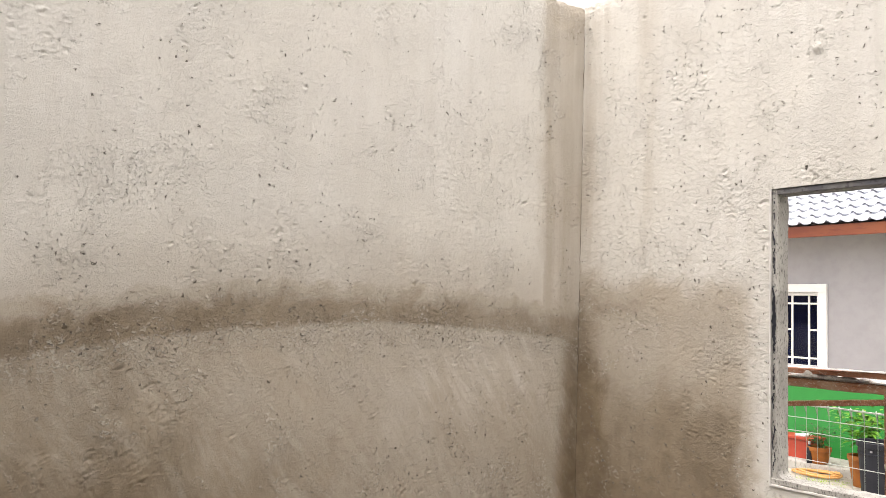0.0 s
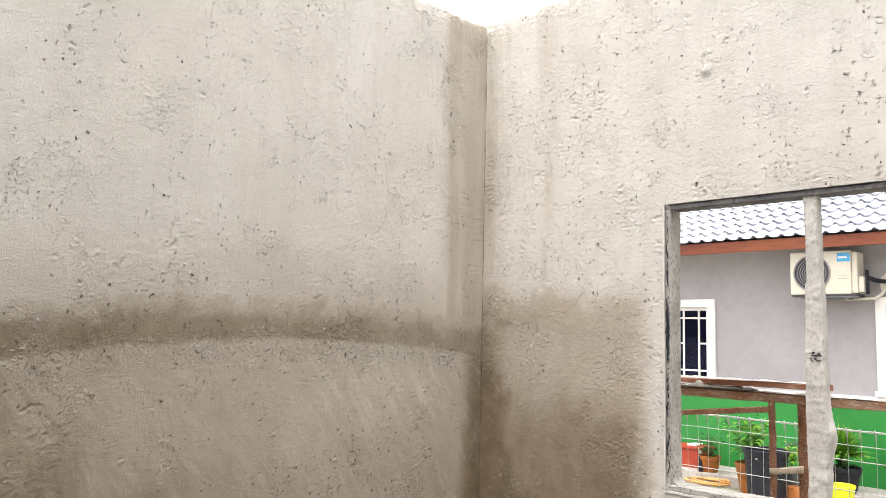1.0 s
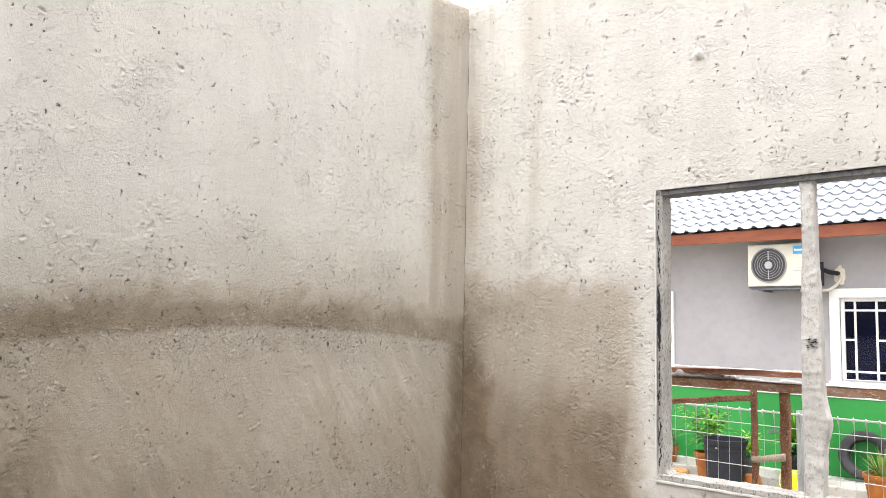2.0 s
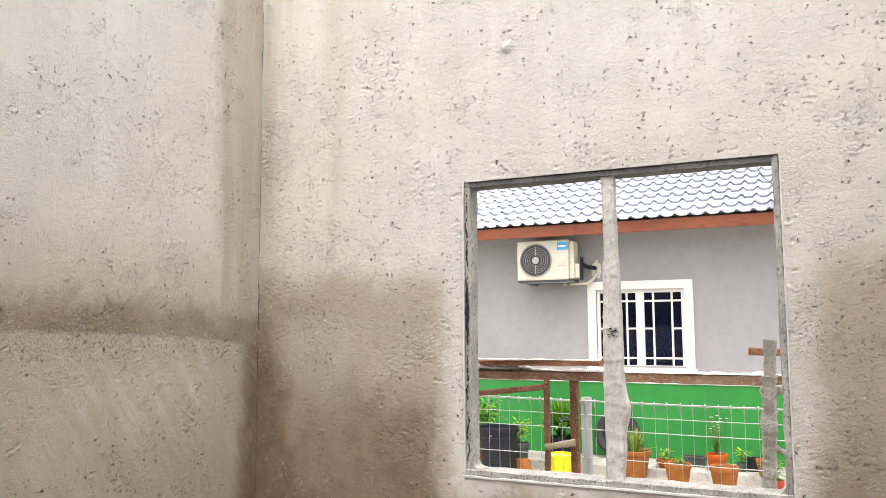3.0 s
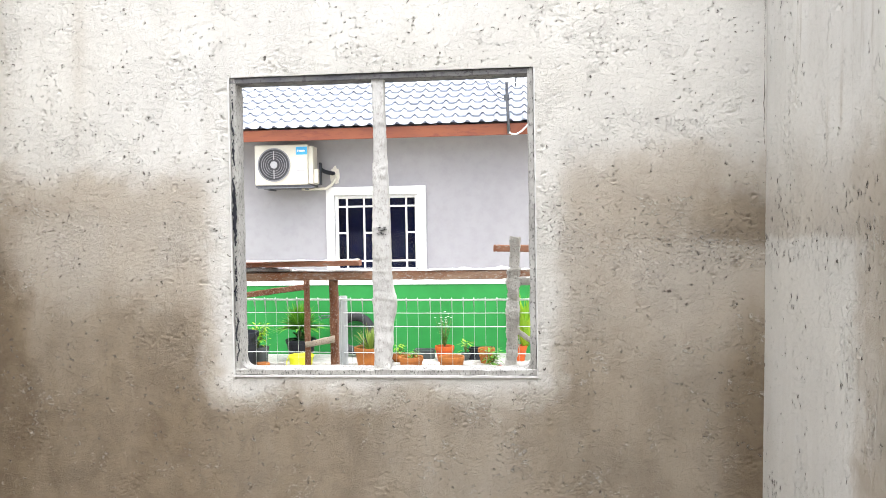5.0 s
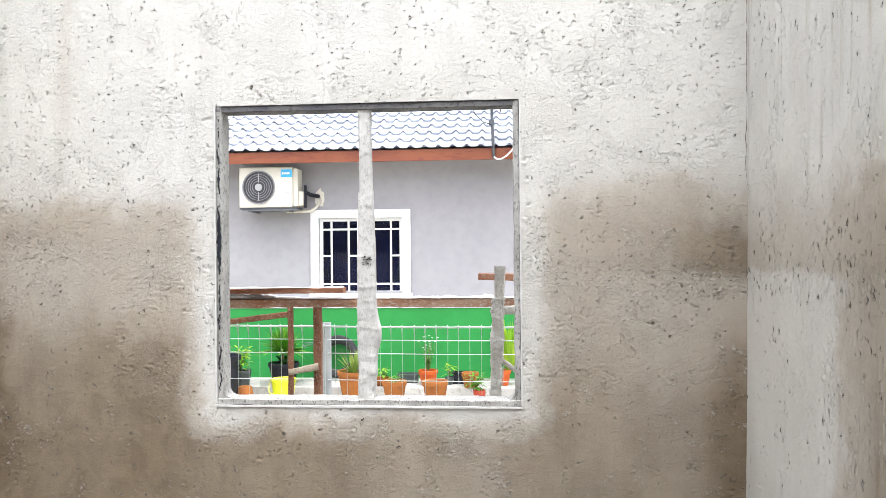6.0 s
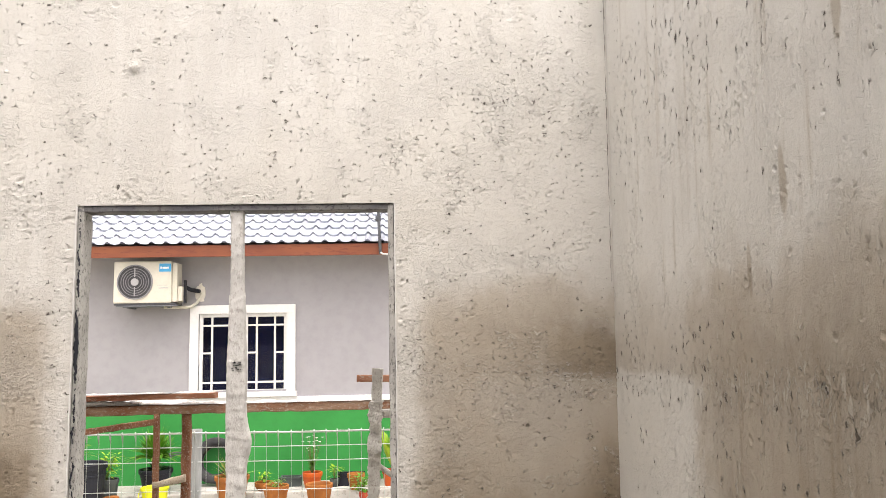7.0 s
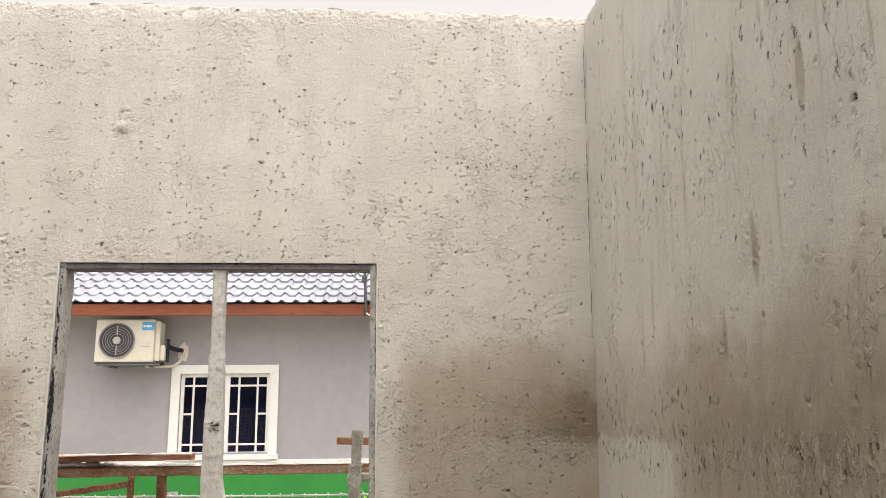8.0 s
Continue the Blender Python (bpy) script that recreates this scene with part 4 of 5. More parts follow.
def fpart(name, bm, material, label="", smooth=False):
    bmesh.ops.transform(bm, matrix=Matrix.Translation((1.75, -FENCE_Y, -GROUND)), verts=bm.verts)
    return part(name, bm, material, fence, label, smooth)


for z in (1.104, 1.098, 1.026, 0.950, 0.80, 0.65, 0.50, 0.35, 0.20, 0.05, -0.10, -0.25):
    pts = []
    for i in range(61):
        px = -4.6 + 5.6 * i / 60
        pts.append((px, FENCE_Y - (0.022 if z == 1.104 else 0) + 0.006 * math.sin(px * 3.1 + z), z + 0.006 * math.sin(px * 1.7) + 0.0015 * noise.noise(Vector((px * 6, z * 9, 0)))))
    fpart("line_wire", tube(pts, 0.0034 if z > 1.09 else 0.0024, 6), MAT_WIRE, smooth=True)
for px in (-4.4, -1.755, 0.75):
    fpart("post", tube([(px, FENCE_Y + 0.03, GROUND - 0.02), (px, FENCE_Y + 0.03, 1.118)], 0.029, 16), MAT_FENCE_POST, "round galvanised fence post", True)
    fpart("post_cap", lathe([(0.0, 0.008), (0.018, 0.007), (0.031, 0.0), (0.031, -0.014)], 16), MAT_FENCE_POST, "", True).location = (px + 1.75, 0.03, 1.122 - GROUND)
wire_bm = tube([(0, 0, GROUND), (0, 0.001, 0.6), (0, 0, 1.02), (0, -0.004, 1.098), (0, -0.016, 1.112), (0, -0.026, 1.104), (0, -0.020, 1.092), (0, -0.006, 1.06)], [0.0013] * 3 + [0.0030] * 4 + [0.0020], 6)
bmesh.ops.transform(wire_bm, matrix=Matrix.Translation((0, 0, -GROUND)), verts=wire_bm.verts)
first = part("stay_wire", wire_bm, MAT_STAY, fence, smooth=True)
wire_mesh = first.data
for k in range(88):
    px = -4.58 + 0.0628 * k
    ob = first if k == 0 else new("stay_wire", wire_mesh)
    ob.parent = fence
    ob.location = (px + 1.75, 0.0, 0.006 * math.sin(px * 1.7))
    ob.rotation_euler = (0, random.uniform(-0.004, 0.004), 0)

# ---- timber barrier outside the window ----
barrier = thing("timber_barrier", (-1.5, 4.2, GROUND), "rough timber barrier of brown poles and mortar-splashed rails", "barrier")


def bpart(name, bm, material, label="", smooth=False):
    bmesh.ops.transform(bm, matrix=Matrix.Translation((1.5, -4.2, -GROUND)), verts=bm.verts)
    return part(name, bm, material, barrier, label, smooth)


bpart("rail", rough_beam((-3.4, 4.2, 1.255), (0.5, 4.2, 1.258), 0.07, 0.044, 11, 0.004, 160), MAT_TIMBER, "weathered brown rail", False)


def smear(xa, xb, y, z, w, seed, top=0.010, seg=160):
    """Dried mortar lying unevenly on a rail."""
    bm = bmesh.new()
    rows = []
    for i in range(seg + 1):
        px = xa + (xb - xa) * i / seg
        row = []
        for j in range(7):
            s = j / 6 * 2 - 1
            q = Vector((px, y + s * w / 2, z))
            lift = top * (0.35 + 0.8 * noise.noise(Vector((px * 11 + seed, s * 1.5, 0))) + 0.5 * noise.noise(Vector((px * 40, s * 5, seed))))
            row.append(bm.verts.new(q + Vector((0, 0.004 * noise.noise(q * 40), max(lift, -0.004) * (1 - abs(s) ** 3 * 0.8)))))
        rows.append(row)
    for a, b in zip(rows, rows[1:]):
        for j in range(6):
            bm.faces.new((a[j], b[j], b[j + 1], a[j + 1]))
    return bm


bpart("mortar", smear(-3.2, 0.4, 4.2, 1.279, 0.076, 3, 0.022), MAT_SMEAR, "pale dried mortar along the rail", True)
bpart("mortar", smear(-3.2, -1.93, 4.185, 1.286, 0.08, 9, 0.034, 160), MAT_SMEAR, "heap of pale dried mortar", True)
bpart("plank", rough_beam((-3.3, 4.32, 1.300), (-1.55, 4.12, 1.326), 0.05, 0.027, 15, 0.002, 60), MAT_PLANK, "tan-brown sawn plank, mortar along its edge")
bpart("mortar", smear(-2.6, -1.555, 4.14, 1.338, 0.045, 21, 0.010, 90), MAT_SMEAR, "thin dried mortar on the plank", True)
bpart("pole", rough_beam((-1.845, 4.16, GROUND - 0.02), (-1.838, 4.15, 1.24), 0.026, 0.026, 17, 0.003, 60), MAT_POLE, "thin brown pole", True)
bpart("pole", rough_beam((-1.703, 4.20, GROUND - 0.02), (-1.71, 4.20, 1.236), 0.040, 0.040, 19, 0.003, 60), MAT_POLE, "thick brown pole", True)
bpart("brace", rough_beam((-2.9, 4.12, 1.075), (-1.842, 4.13, 1.203), 0.026, 0.022, 23, 0.003, 50, 1.35), MAT_POLE, "slanting brown stick")
bpart("branch", rough_beam((-1.85, 4.14, 0.905), (-1.70, 4.16, 0.932), 0.024, 0.026, 27, 0.004, 16, 1.25), MAT_STICK, "peeled pale branch", True)
bpart("tie_wire", tube([(-1.77, 4.17, 1.05), (-1.75, 4.15, 1.055), (-1.725, 4.17, 1.052), (-1.74, 4.2, 1.04), (-1.775, 4.18, 1.035), (-1.78, 4.16, 1.05), (-1.765, 4.15, 1.03)], 0.003, 5), MAT_STEEL, "twisted tie wire")

scaffold = thing("scaffold_post", (-0.79, 3.7, GROUND), "timber scaffold post caked in grey cement beside the window", "scaffold")


def spart(name, bm, material, label="", smooth=False):
    bmesh.ops.transform(bm, matrix=Matrix.Translation((0.79, -3.7, -GROUND)), verts=bm.verts)
    return part(name, bm, material, scaffold, label, smooth)


spart("pole", rough_beam((-0.818, 3.70, GROUND - 0.02), (-0.765, 3.70, 1.315), 0.060, 0.058, 31, 0.016, 220, 0.82), MAT_SPLASH, "", True)
spart("pole", rough_beam((-0.770, 3.70, 1.22), (-0.757, 3.70, 1.452), 0.044, 0.044, 33, 0.006, 40), MAT_SPLASH, "", True)
spart("ledger", rough_beam((-0.78, 3.76, 1.250), (0.3, 3.80, 1.262), 0.034, 0.036, 35, 0.005, 50), MAT_SPLASH, "cement-caked cross pole", True)
spart("brace", rough_beam((-0.775, 3.72, 1.045), (-0.40, 3.76, 0.77), 0.022, 0.022, 37, 0.003, 30), MAT_SPLASH, "", True)
spart("board", rough_beam((-0.868, 4.10, 1.392), (-0.2, 3.95, 1.378), 0.03, 0.034, 39, 0.0015, 30), MAT_PLANK, "red-brown sawn board end")

# ---- pots and plants ----


def pot(place, r, h, material, label, category="plant pot", name="plant_pot", rim=0.048, base=0.68, group=""):
    """A round pot with a thick rim, standing empty of plants; its soil is a part."""
    p = thing(name, place, label, category, group)
    t = 0.012
    part("body", lathe([(0.0, 0.0), (r * base * 0.96, 0.0), (r * base, 0.006), (r * 0.93, h - rim - 0.002), (r * 0.90 - t, h - rim), (r * 0.84 - t, h * 0.70), (0.0, h * 0.70)]), material, p, smooth=False)
    part("rim", lathe([(r * 0.92, h - rim - 0.004), (r * 0.99, h - rim), (r, h - rim * 0.4), (r, h - 0.004), (r * 0.98, h), (r * 0.98 - t, h), (r * 0.93 - t, h - 0.01), (r * 0.89 - t, h - rim)]), material, p)
    part("soil", lathe([(0.0, h * 0.74), (r * 0.5, h * 0.735), (r * 0.84 - t, h * 0.715)]), MAT_SOIL, p, "dark potting soil")
    return p


def add_leaf(bm, base, direction, length, width, droop=0.3, fold=0.15, seg=4):
    d = Vector(direction).normalized()
    side = d.cross(Vector((0, 0, 1)))
    side = side.normalized() if side.length > 0.05 else Vector((1, 0, 0))
    rows = []
    for i in range(seg + 1):
        t = i / seg
        c = Vector(base) + d * length * t - Vector((0, 0, droop * length * t * t))
        w = width * (math.sin(min(t * 1.08 + 0.08, 1.0) * math.pi) * 0.9 + 0.02) / 2
        up = side.cross(d).normalized()
        rows.append((bm.verts.new(c - side * w + up * w * fold), bm.verts.new(c), bm.verts.new(c + side * w + up * w * fold)))
    for a, b in zip(rows, rows[1:]):
        bm.faces.new((a[0], a[1], b[1], b[0]))
        bm.faces.new((a[1], a[2], b[2], b[1]))


def shrub(name, place, height, spread, leaf, width, count, material, label, seed, stems=4, bare=0.25, category="plant"):
    """A bushy plant: thin bent stems, leaves along them."""
    r = random.Random(seed)
    p = thing(name, place, label, category)
    sb, lb = bmesh.new(), bmesh.new()
    for s in range(stems):
        a = r.uniform(0, 6.28)
        lean = r.uniform(0.2, 1.0) * spread
        pts = [Vector((math.cos(a) * lean * t ** 1.4 + r.uniform(-0.01, 0.01), math.sin(a) * lean * t ** 1.4, height * r.uniform(0.8, 1.05) * t)) for t in (0, 0.25, 0.5, 0.75, 1.0)]
        pts.sort(key=lambda q: q.z)
        add_tube(sb, pts, [0.006, 0.005, 0.004, 0.003, 0.002], 5)
        for k in range(count // stems):
            t = r.uniform(bare, 1.0) * 3.999
            c = pts[int(t)].lerp(pts[int(t) + 1], t % 1)
            b = r.uniform(0, 6.28)
            off = Vector((math.cos(b), math.sin(b), r.uniform(-0.2, 0.8)))
            tw = off * r.uniform(0.0, spread * 0.55)
            add_leaf(lb, c + tw, off, leaf * r.uniform(0.7, 1.3), width * r.uniform(0.7, 1.2), r.uniform(0.1, 0.6), 0.2, 3)
    part("stem", sb, MAT_STEM, p, "", True)
    part("foliage", lb, material, p, "")
    return p


def blades(name, place, height, spread, count, width, material, label, seed, curl=0.5, category="plant"):
    """A tuft of long arching blades."""
    r = random.Random(seed)
    p = thing(name, place, label, category)
    bm = bmesh.new()
    for k in range(count):
        a = r.uniform(0, 6.28)
        e = r.uniform(0.35, 1.45)
        d = Vector((math.cos(a) * math.cos(e) * spread, math.sin(a) * math.cos(e) * spread, math.sin(e)))
        add_leaf(bm, (math.cos(a) * 0.02, math.sin(a) * 0.02, 0), d, height * r.uniform(0.65, 1.05), width * r.uniform(0.8, 1.2), curl * math.cos(e) * r.uniform(0.6, 1.3), 0.3, 6)
    part("foliage", bm, material, p)
    return p


POTS = "potted plants along the house"
pot((-2.68, 9.95, GROUND), 0.205, 0.345, MAT_TERRA, "large terracotta pot with a rolled rim on the yard", group=POTS)
blades("potted_grass", (-2.68, 9.95, GROUND + 0.29), 0.42, 0.75, 80, 0.022, MAT_GRASS_BLADE, "spiky yellow-green grass growing in a terracotta pot", 3, 0.35)
pot((-2.11, 9.62, GROUND), 0.150, 0.275, MAT_TERRA, "terracotta pot with a wide rim, low herbs inside", group=POTS)
shrub("herb", (-2.12, 9.64, GROUND + 0.23), 0.10, 0.10, 0.05, 0.02, 60, MAT_LEAF, "small green herb sprouting in a pot", 8, 5, 0.1)
pot((-1.61, 9.58, GROUND), 0.158, 0.285, MAT_TERRA, "terracotta pot with a wide rim, bare soil inside", group=POTS)
pot((-1.77, 10.32, APRON), 0.128, 0.20, MAT_ORANGE, "orange plastic pot on the apron", group=POTS)


def flowers():
    r = random.Random(12)
    p = thing("flowering_plant", (-1.77, 10.32, APRON + 0.17), "tall thin plant with small white flowers in an orange pot", "plant")
    sb, lb, fb = bmesh.new(), bmesh.new(), bmesh.new()
    for k in range(16):
        a, lean, h = r.uniform(0, 6.28), r.uniform(0.03, 0.17), r.uniform(0.26, 0.46)
        top = Vector((math.cos(a) * lean, math.sin(a) * lean, h))
        add_tube(sb, [(0, 0, 0), top * 0.5 - Vector((0, 0, 0.0)) * 0.1, top], [0.003, 0.0025, 0.002], 5)
        for q in range(12):
            t = r.uniform(0.05, 0.75)
            b = r.uniform(0, 6.28)
            add_leaf(lb, top * t, (math.cos(b), math.sin(b), 0.9), r.uniform(0.05, 0.10), 0.010, 0.3, 0.2, 3)
        for q in range(6):
            b = q * 1.047
            add_leaf(fb, top, (math.cos(b), math.sin(b), 0.45), 0.026, 0.022, 0.1, 0.1, 3)
    part("stem", sb, MAT_STEM, p)
    part("foliage", lb, MAT_LEAF, p)
    part("blossom", fb, MAT_PETAL, p, "small white blossoms")


flowers()
pot((-2.36, 10.30, APRON), 0.12, 0.10, MAT_TERRA, "shallow terracotta bowl on the apron", group=POTS)
shrub("herb", (-2.36, 10.30, APRON + 0.08), 0.16, 0.10, 0.07, 0.03, 40, MAT_LEAF_LIGHT, "pale green seedling in a shallow bowl", 14, 4, 0.2)


def trough(place, l, w, h, material, label):
    p = thing("planter_trough", place, label, "planter")
    bm = bmesh.new()
    for lo, hi in (((-l / 2, -w / 2, 0), (l / 2, -w / 2 + 0.015, h)), ((-l / 2, w / 2 - 0.015, 0), (l / 2, w / 2, h)), ((-l / 2, -w / 2 + 0.015, 0), (-l / 2 + 0.015, w / 2 - 0.015, h)),
                   ((l / 2 - 0.015, -w / 2 + 0.015, 0), (l / 2, w / 2 - 0.015, h)), ((-l / 2 + 0.015, -w / 2 + 0.015, 0), (l / 2 - 0.015, w / 2 - 0.015, 0.02))):
        add_box(bm, lo, hi, 0.003)
    part("body", bm, material, p)
    for lo, hi in (((-l / 2 - 0.012, -w / 2 - 0.012, h - 0.02), (l / 2 + 0.012, -w / 2, h)), ((-l / 2 - 0.012, w / 2, h - 0.02), (l / 2 + 0.012, w / 2 + 0.012, h))):
        part("rim", box(lo, hi, 0.003), material, p)
    part("soil", box((-l / 2 + 0.015, -w / 2 + 0.015, h * 0.6), (l / 2 - 0.015, w / 2 - 0.015, h * 0.8)), MAT_SOIL, p)
    return p


trough((-2.06, 10.55, APRON), 0.26, 0.16, 0.12, MAT_GREYPOT, "grey plastic planter trough on the apron")
trough((-1.30, 10.50, APRON), 0.32, 0.18, 0.15, MAT_BLACK, "black plastic planter trough on the apron")
pot((-1.50, 10.40, APRON), 0.06, 0.10, MAT_GREYPOT, "small grey pot on the apron", group=POTS)
shrub("seedling", (-1.50, 10.40, APRON + 0.09), 0.17, 0.07, 0.09, 0.04, 24, MAT_LEAF_LIGHT, "light green seedling in a small grey pot", 22, 3, 0.3)
pot((-1.085, 9.72, GROUND), 0.075, 0.15, MAT_RED, "small red plastic pot on the yard", group=POTS)
shrub("low_shrub", (-1.12, 9.78, GROUND + 0.13), 0.20, 0.14, 0.07, 0.035, 120, MAT_LEAF, "bushy green and yellow plant in a red pot", 27, 6, 0.05)
pot((-1.22, 10.2, APRON), 0.11, 0.19, MAT_TERRA, "terracotta pot behind a small shrub", group=POTS)
pot((-0.80, 10.36, APRON), 0.10, 0.20, MAT_ORANGE, "orange pot standing by the green plinth", group=POTS)
blades("broad_leaf_plant", (-0.72, 10.40, APRON + 0.16), 0.78, 0.34, 20, 0.15, MAT_LEAF_LIGHT, "tall plant with broad yellow-green leaves", 31, 0.2)

# black bin, buckets, tyre
binn = thing("water_bin", (-4.215, 9.42, GROUND), "tall black plastic bin standing among plant pots", "bin")
part("body", lathe([(0.0, 0.0), (0.19, 0.0), (0.20, 0.01), (0.238, 0.57), (0.226, 0.575), (0.19, 0.03), (0.0, 0.03)], 36), MAT_BLACK, binn, smooth=False)
part("rim", lathe([(0.236, 0.545), (0.252, 0.548), (0.254, 0.60), (0.246, 0.607), (0.232, 0.60), (0.230, 0.55)], 36), MAT_BLACK, binn)
part("hoop", lathe([(0.232, 0.47), (0.240, 0.473), (0.240, 0.487), (0.233, 0.49)], 36), MAT_BLACK, binn)
part("tag", box((-0.012, -0.249, 0.505), (0.012, -0.243, 0.525)), MAT_RING, binn, "pale sticker")
pot((-4.09, 9.86, GROUND), 0.115, 0.36, MAT_GREYPOT, "grey pot behind the black bin", group=POTS)
shrub("shrub", (-4.12, 9.86, GROUND + 0.31), 0.33, 0.15, 0.085, 0.04, 110, MAT_LEAF_LIGHT, "yellow-green leafy shrub behind a bin", 41, 6, 0.2)
bucket = thing("bucket", (-3.515, 9.72, GROUND), "bright yellow plastic bucket with a handle", "bucket")
part("body", lathe([(0.0, 0.0), (0.112, 0.0), (0.118, 0.01), (0.152, 0.265), (0.145, 0.265), (0.11, 0.02), (0.0, 0.02)]), MAT_YELLOW, bucket)
part("rim", lathe([(0.150, 0.245), (0.160, 0.248), (0.162, 0.272), (0.155, 0.278), (0.146, 0.27)]), MAT_YELLOW, bucket)
part("handle", tube([(-0.163, 0, 0.25), (-0.175, -0.03, 0.20), (-0.165, -0.07, 0.14), (-0.13, -0.12, 0.11), (-0.07, -0.16, 0.12)], 0.006, 6), MAT_YELLOW, bucket)
planter = pot((-3.69, 10.33, APRON), 0.205, 0.29, MAT_BLACK, "dark navy-black planter on the apron", group=POTS)
blades("spiky_palm", (-3.69, 10.33, APRON + 0.25), 0.32, 1.0, 34, 0.05, MAT_LEAF_DARK, "low drooping leaves round a palm stem", 44, 0.9)
palm = blades("palm", (-3.70, 10.33, APRON + 0.40), 0.50, 1.05, 210, 0.042, MAT_LEAF, "young palm with narrow green fronds in a dark planter", 45, 0.5)
part("stem", tube([(0, 0, -0.21), (0.01, 0, -0.1), (0, 0, 0.02)], [0.02, 0.016, 0.012], 7), MAT_STEM, palm)
up_pot = thing("upturned_pot", (-3.97, 9.60, GROUND), "terracotta pot lying upside down on the yard", "plant pot", POTS)
part("body", lathe([(0.118, 0.0), (0.13, 0.0), (0.13, 0.03), (0.12, 0.034), (0.088, 0.19), (0.08, 0.20), (0.0, 0.20)]), MAT_TERRA, up_pot)
tyre = thing("tyre", (-3.05, 10.72, APRON), "old black car tyre leaning on the green plinth", "tyre")
prof = [(0.20, -0.075), (0.27, -0.095), (0.305, -0.085), (0.32, -0.06), (0.322, 0.06), (0.305, 0.085), (0.27, 0.095), (0.20, 0.075), (0.195, 0.05), (0.26, 0.07), (0.29, 0.05), (0.29, -0.05), (0.26, -0.07), (0.195, -0.05), (0.20, -0.075)]
bm = lathe(prof, 48)
bmesh.ops.transform(bm, matrix=Matrix.Translation((0, 0, 0.315)) @ pose(0, 0, 0, 78, 0, 0) @ Matrix.Diagonal((0.9, 0.9, 0.8, 1)), verts=bm.verts)
part("casing", bm, MAT_RUBBER, tyre, "", True)
bm = lathe([(0.19, -0.055), (0.205, -0.058), (0.205, -0.072), (0.19, -0.07), (0.19, -0.055)], 40)
bmesh.ops.transform(bm, matrix=Matrix.Translation((0, 0, 0.315)) @ pose(0, 0, 0, 78, 0, 0) @ Matrix.Diagonal((0.9, 0.9, 0.8, 1)), verts=bm.verts)
part("bead", bm, MAT_GREYPOT, tyre)

# the far corner of the yard
pot((-4.60, 9.85, GROUND), 0.185, 0.36, MAT_TERRA, "tall terracotta pot beside the black bin", group=POTS)
shrub("shrub", (-4.56, 9.85, GROUND + 0.33), 0.52, 0.36, 0.10, 0.055, 420, MAT_LEAF, "bushy green plant with oval leaves in a tall terracotta pot", 51, 8, 0.25)
pot((-5.36, 10.28, APRON), 0.145, 0.21, MAT_TERRA, "wide terracotta pot on the apron", group=POTS)
shrub("shrub", (-5.36, 10.28, APRON + 0.19), 0.28, 0.20, 0.08, 0.04, 130, MAT_LEAF_DARK, "dark green shrub in a wide terracotta pot", 53, 7, 0.1)
crate = thing("storage_box", (-5.75, 10.50, APRON), "red plastic box table with a white cloth on top", "box")
part("body", box((-0.24, -0.15, 0.0), (0.26, 0.15, 0.25), 0.012), MAT_RED, crate)
part("lid", box((-0.26, -0.17, 0.25), (0.28, 0.17, 0.285), 0.008), MAT_RED, crate)
part("cloth", box((0.0, -0.12, 0.286), (0.14, 0.08, 0.315), 0.012), MAT_WHITE, crate, "folded white cloth")
bottle = thing("bottle", (-5.44, 10.18, APRON), "dark bottle with a pale cap on the apron", "bottle")
part("body", lathe([(0.0, 0.0), (0.034, 0.0), (0.036, 0.01), (0.036, 0.15), (0.03, 0.18), (0.014, 0.21), (0.013, 0.235), (0.0, 0.235)], 16), MAT_BLACK, bottle, "", True)
part("cap", lathe([(0.017, 0.235), (0.018, 0.265), (0.012, 0.272), (0.0, 0.272)], 16), MAT_HUB, bottle)
hose = thing("garden_hose", (-5.25, 9.93, GROUND), "coil of pale orange garden hose on the yard", "hose")
pts = []
for i in range(120):
    a = i / 120 * 2 * math.pi * 3.2
    r = 0.22 + 0.035 * math.sin(i * 0.11) + 0.02 * noise.noise(Vector((i * 0.07, 0, 0)))
    pts.append((r * 1.15 * math.cos(a) + 0.02 * (i / 40), r * 0.8 * math.sin(a), 0.02 + 0.012 * (i / 40) + 0.006 * math.sin(a * 2)))
part("coil", tube(pts, 0.013, 7), MAT_HOSE, hose, "", True)
bm = bmesh.new()
r = random.Random(77)
for k in range(420):
    px, py = r.choice(((-4.9, 9.75), (-4.4, 9.95), (-1.85, 9.7), (-2.3, 9.85), (-5.0, 9.6), (-3.7, 9.95)))
    a = r.uniform(0, 6.28)
    add_leaf(bm, (px + r.gauss(0, 0.16), py + r.gauss(0, 0.10), GROUND), (math.cos(a), math.sin(a), r.uniform(0.3, 1.2)), r.uniform(0.03, 0.07), 0.012, 0.3, 0.2, 2)
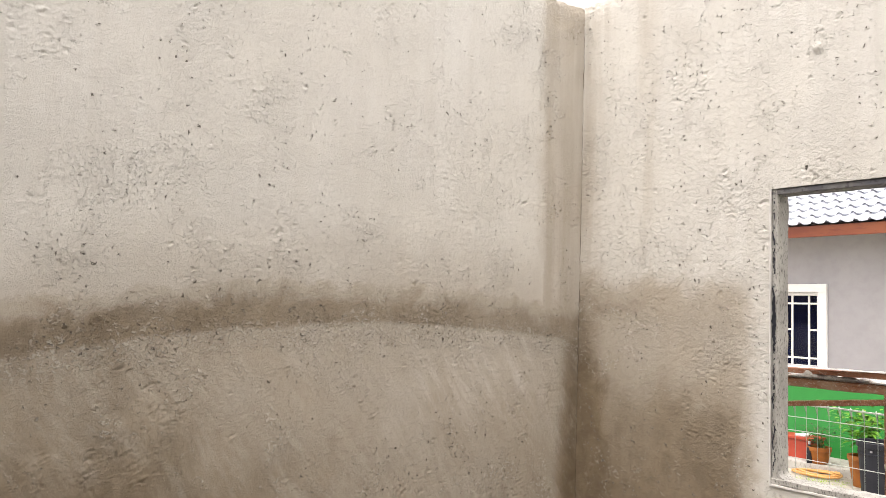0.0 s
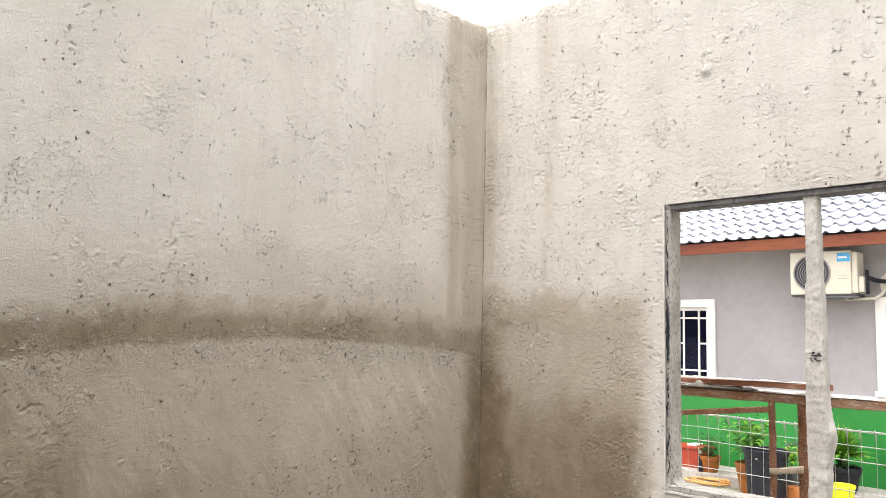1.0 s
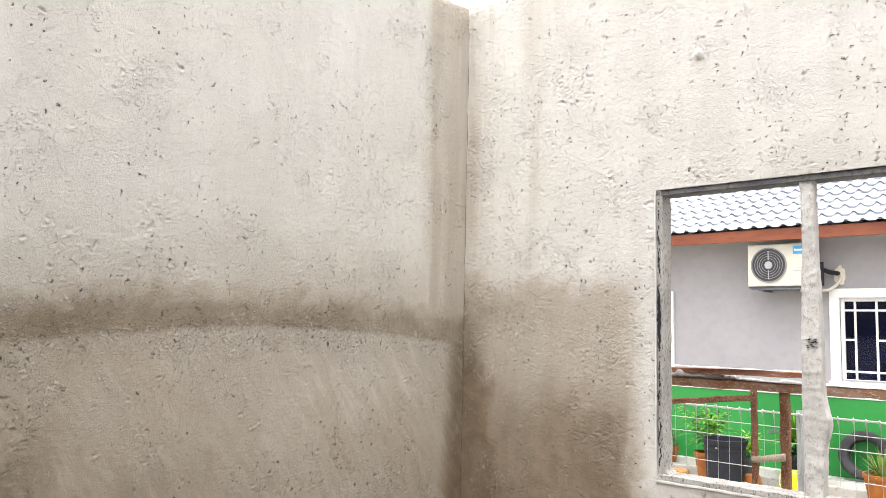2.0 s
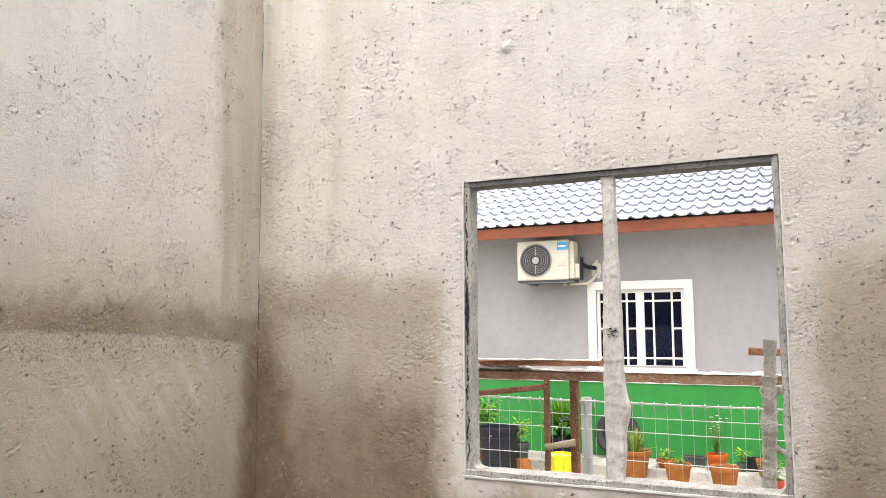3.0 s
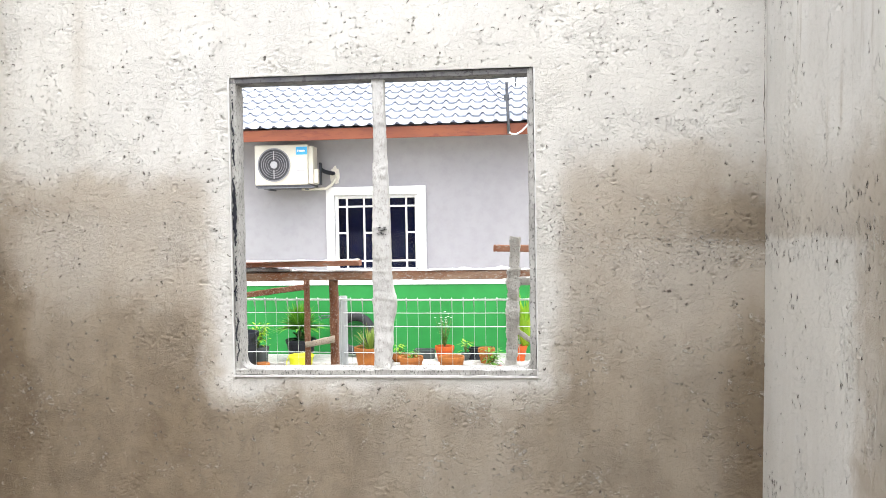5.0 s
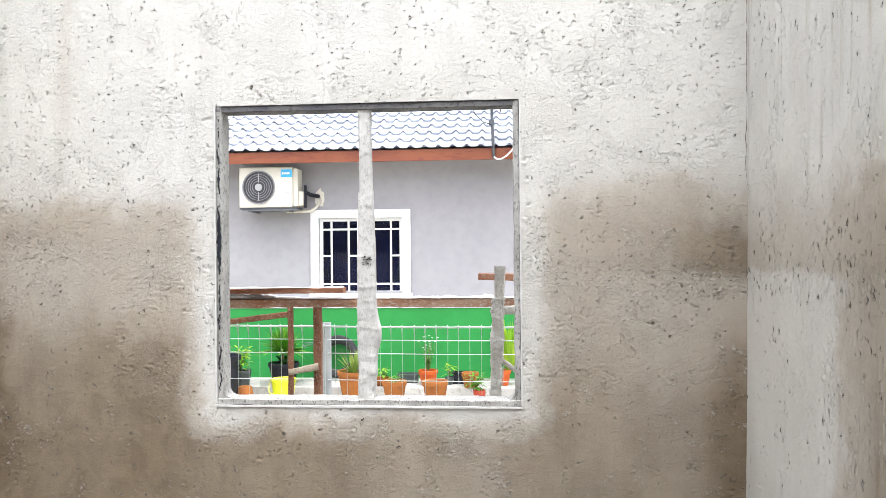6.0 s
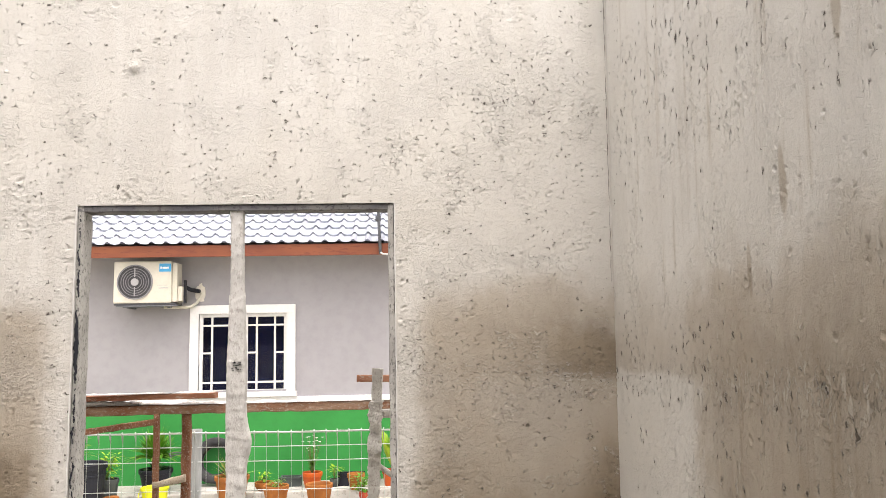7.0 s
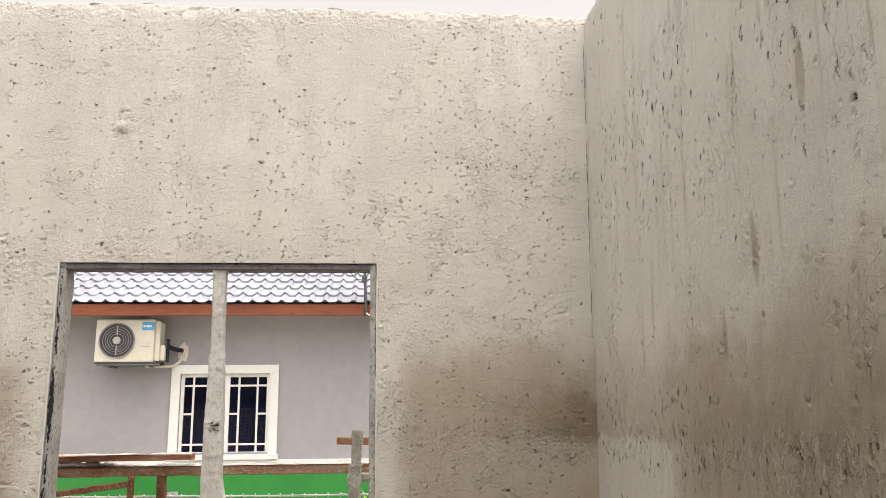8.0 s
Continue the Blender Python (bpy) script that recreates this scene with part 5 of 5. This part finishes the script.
tagged(part("weeds", bm, MAT_LEAF_LIGHT), "sparse low weeds on the sandy yard", "weeds", kind="stuff")

# mortar crumbs left on the crest of the wall
random.seed(91)
for px, size in ((-1.62, 0.035), (-0.86, 0.030), (-1.83, 0.02), (-0.35, 0.018)):
    bm = bmesh.new()
    bmesh.ops.create_icosphere(bm, subdivisions=2, radius=1.0)
    for v in bm.verts:
        v.co = Vector((v.co.x * size * 1.5, v.co.y * size * 0.8, v.co.z * size * 0.35)) * (1 + 0.5 * noise.noise(v.co * 1.7 + Vector((px * 9, 0, 0))))
    ob = tagged(part("mortar_crumb", bm, MAT_CEMENT), "flat grey crumb of dried mortar on the wall crest", "mortar", "mortar crumbs")
    ob.location = (px, WALL_Y + 0.045, TOP_Z + 0.016)


def crack(name, place, z0, z1, seed, width):
    """A thin black settling crack in a corner of the room, as a shallow open groove lining."""
    bm = bmesh.new()
    rows, n = [], 240
    for i in range(n + 1):
        z = z0 + (z1 - z0) * i / n
        w = max(width * (0.55 + 1.1 * noise.noise(Vector((seed, 0, z * 7))) + 0.5 * noise.noise(Vector((0, seed, z * 40)))), 0.0)
        c, sx, sy = place(z)
        j = 0.003 * noise.noise(Vector((seed, seed, z * 22)))
        rows.append((w, [bm.verts.new((c[0] + sx * (j - w / 2), c[1] + sy * (j - w / 2), z)), bm.verts.new((c[0] + sx * (j + w / 2), c[1] + sy * (j + w / 2), z))]))
    for (wa, a), (wb, b) in zip(rows, rows[1:]):
        if wa > 0 or wb > 0:
            bm.faces.new((a[0], a[1], b[1], b[0]))
    return tagged(part(name, bm, MAT_CRACK), "thin dark settling crack in the plastered corner", "crack", kind="structure")


crack("trim_crack_east", lambda z: ((RIGHT_X - 0.014 * (TOP_Z - z) - 0.010, WALL_Y - 0.010), 0.707, -0.707), 1.78, 3.02, 3.0, 0.0032)
crack("trim_crack_west", lambda z: ((LEFT_X + 0.009, WALL_Y - 0.009), 0.707, 0.707), 0.5, 3.05, 8.0, 0.0025)
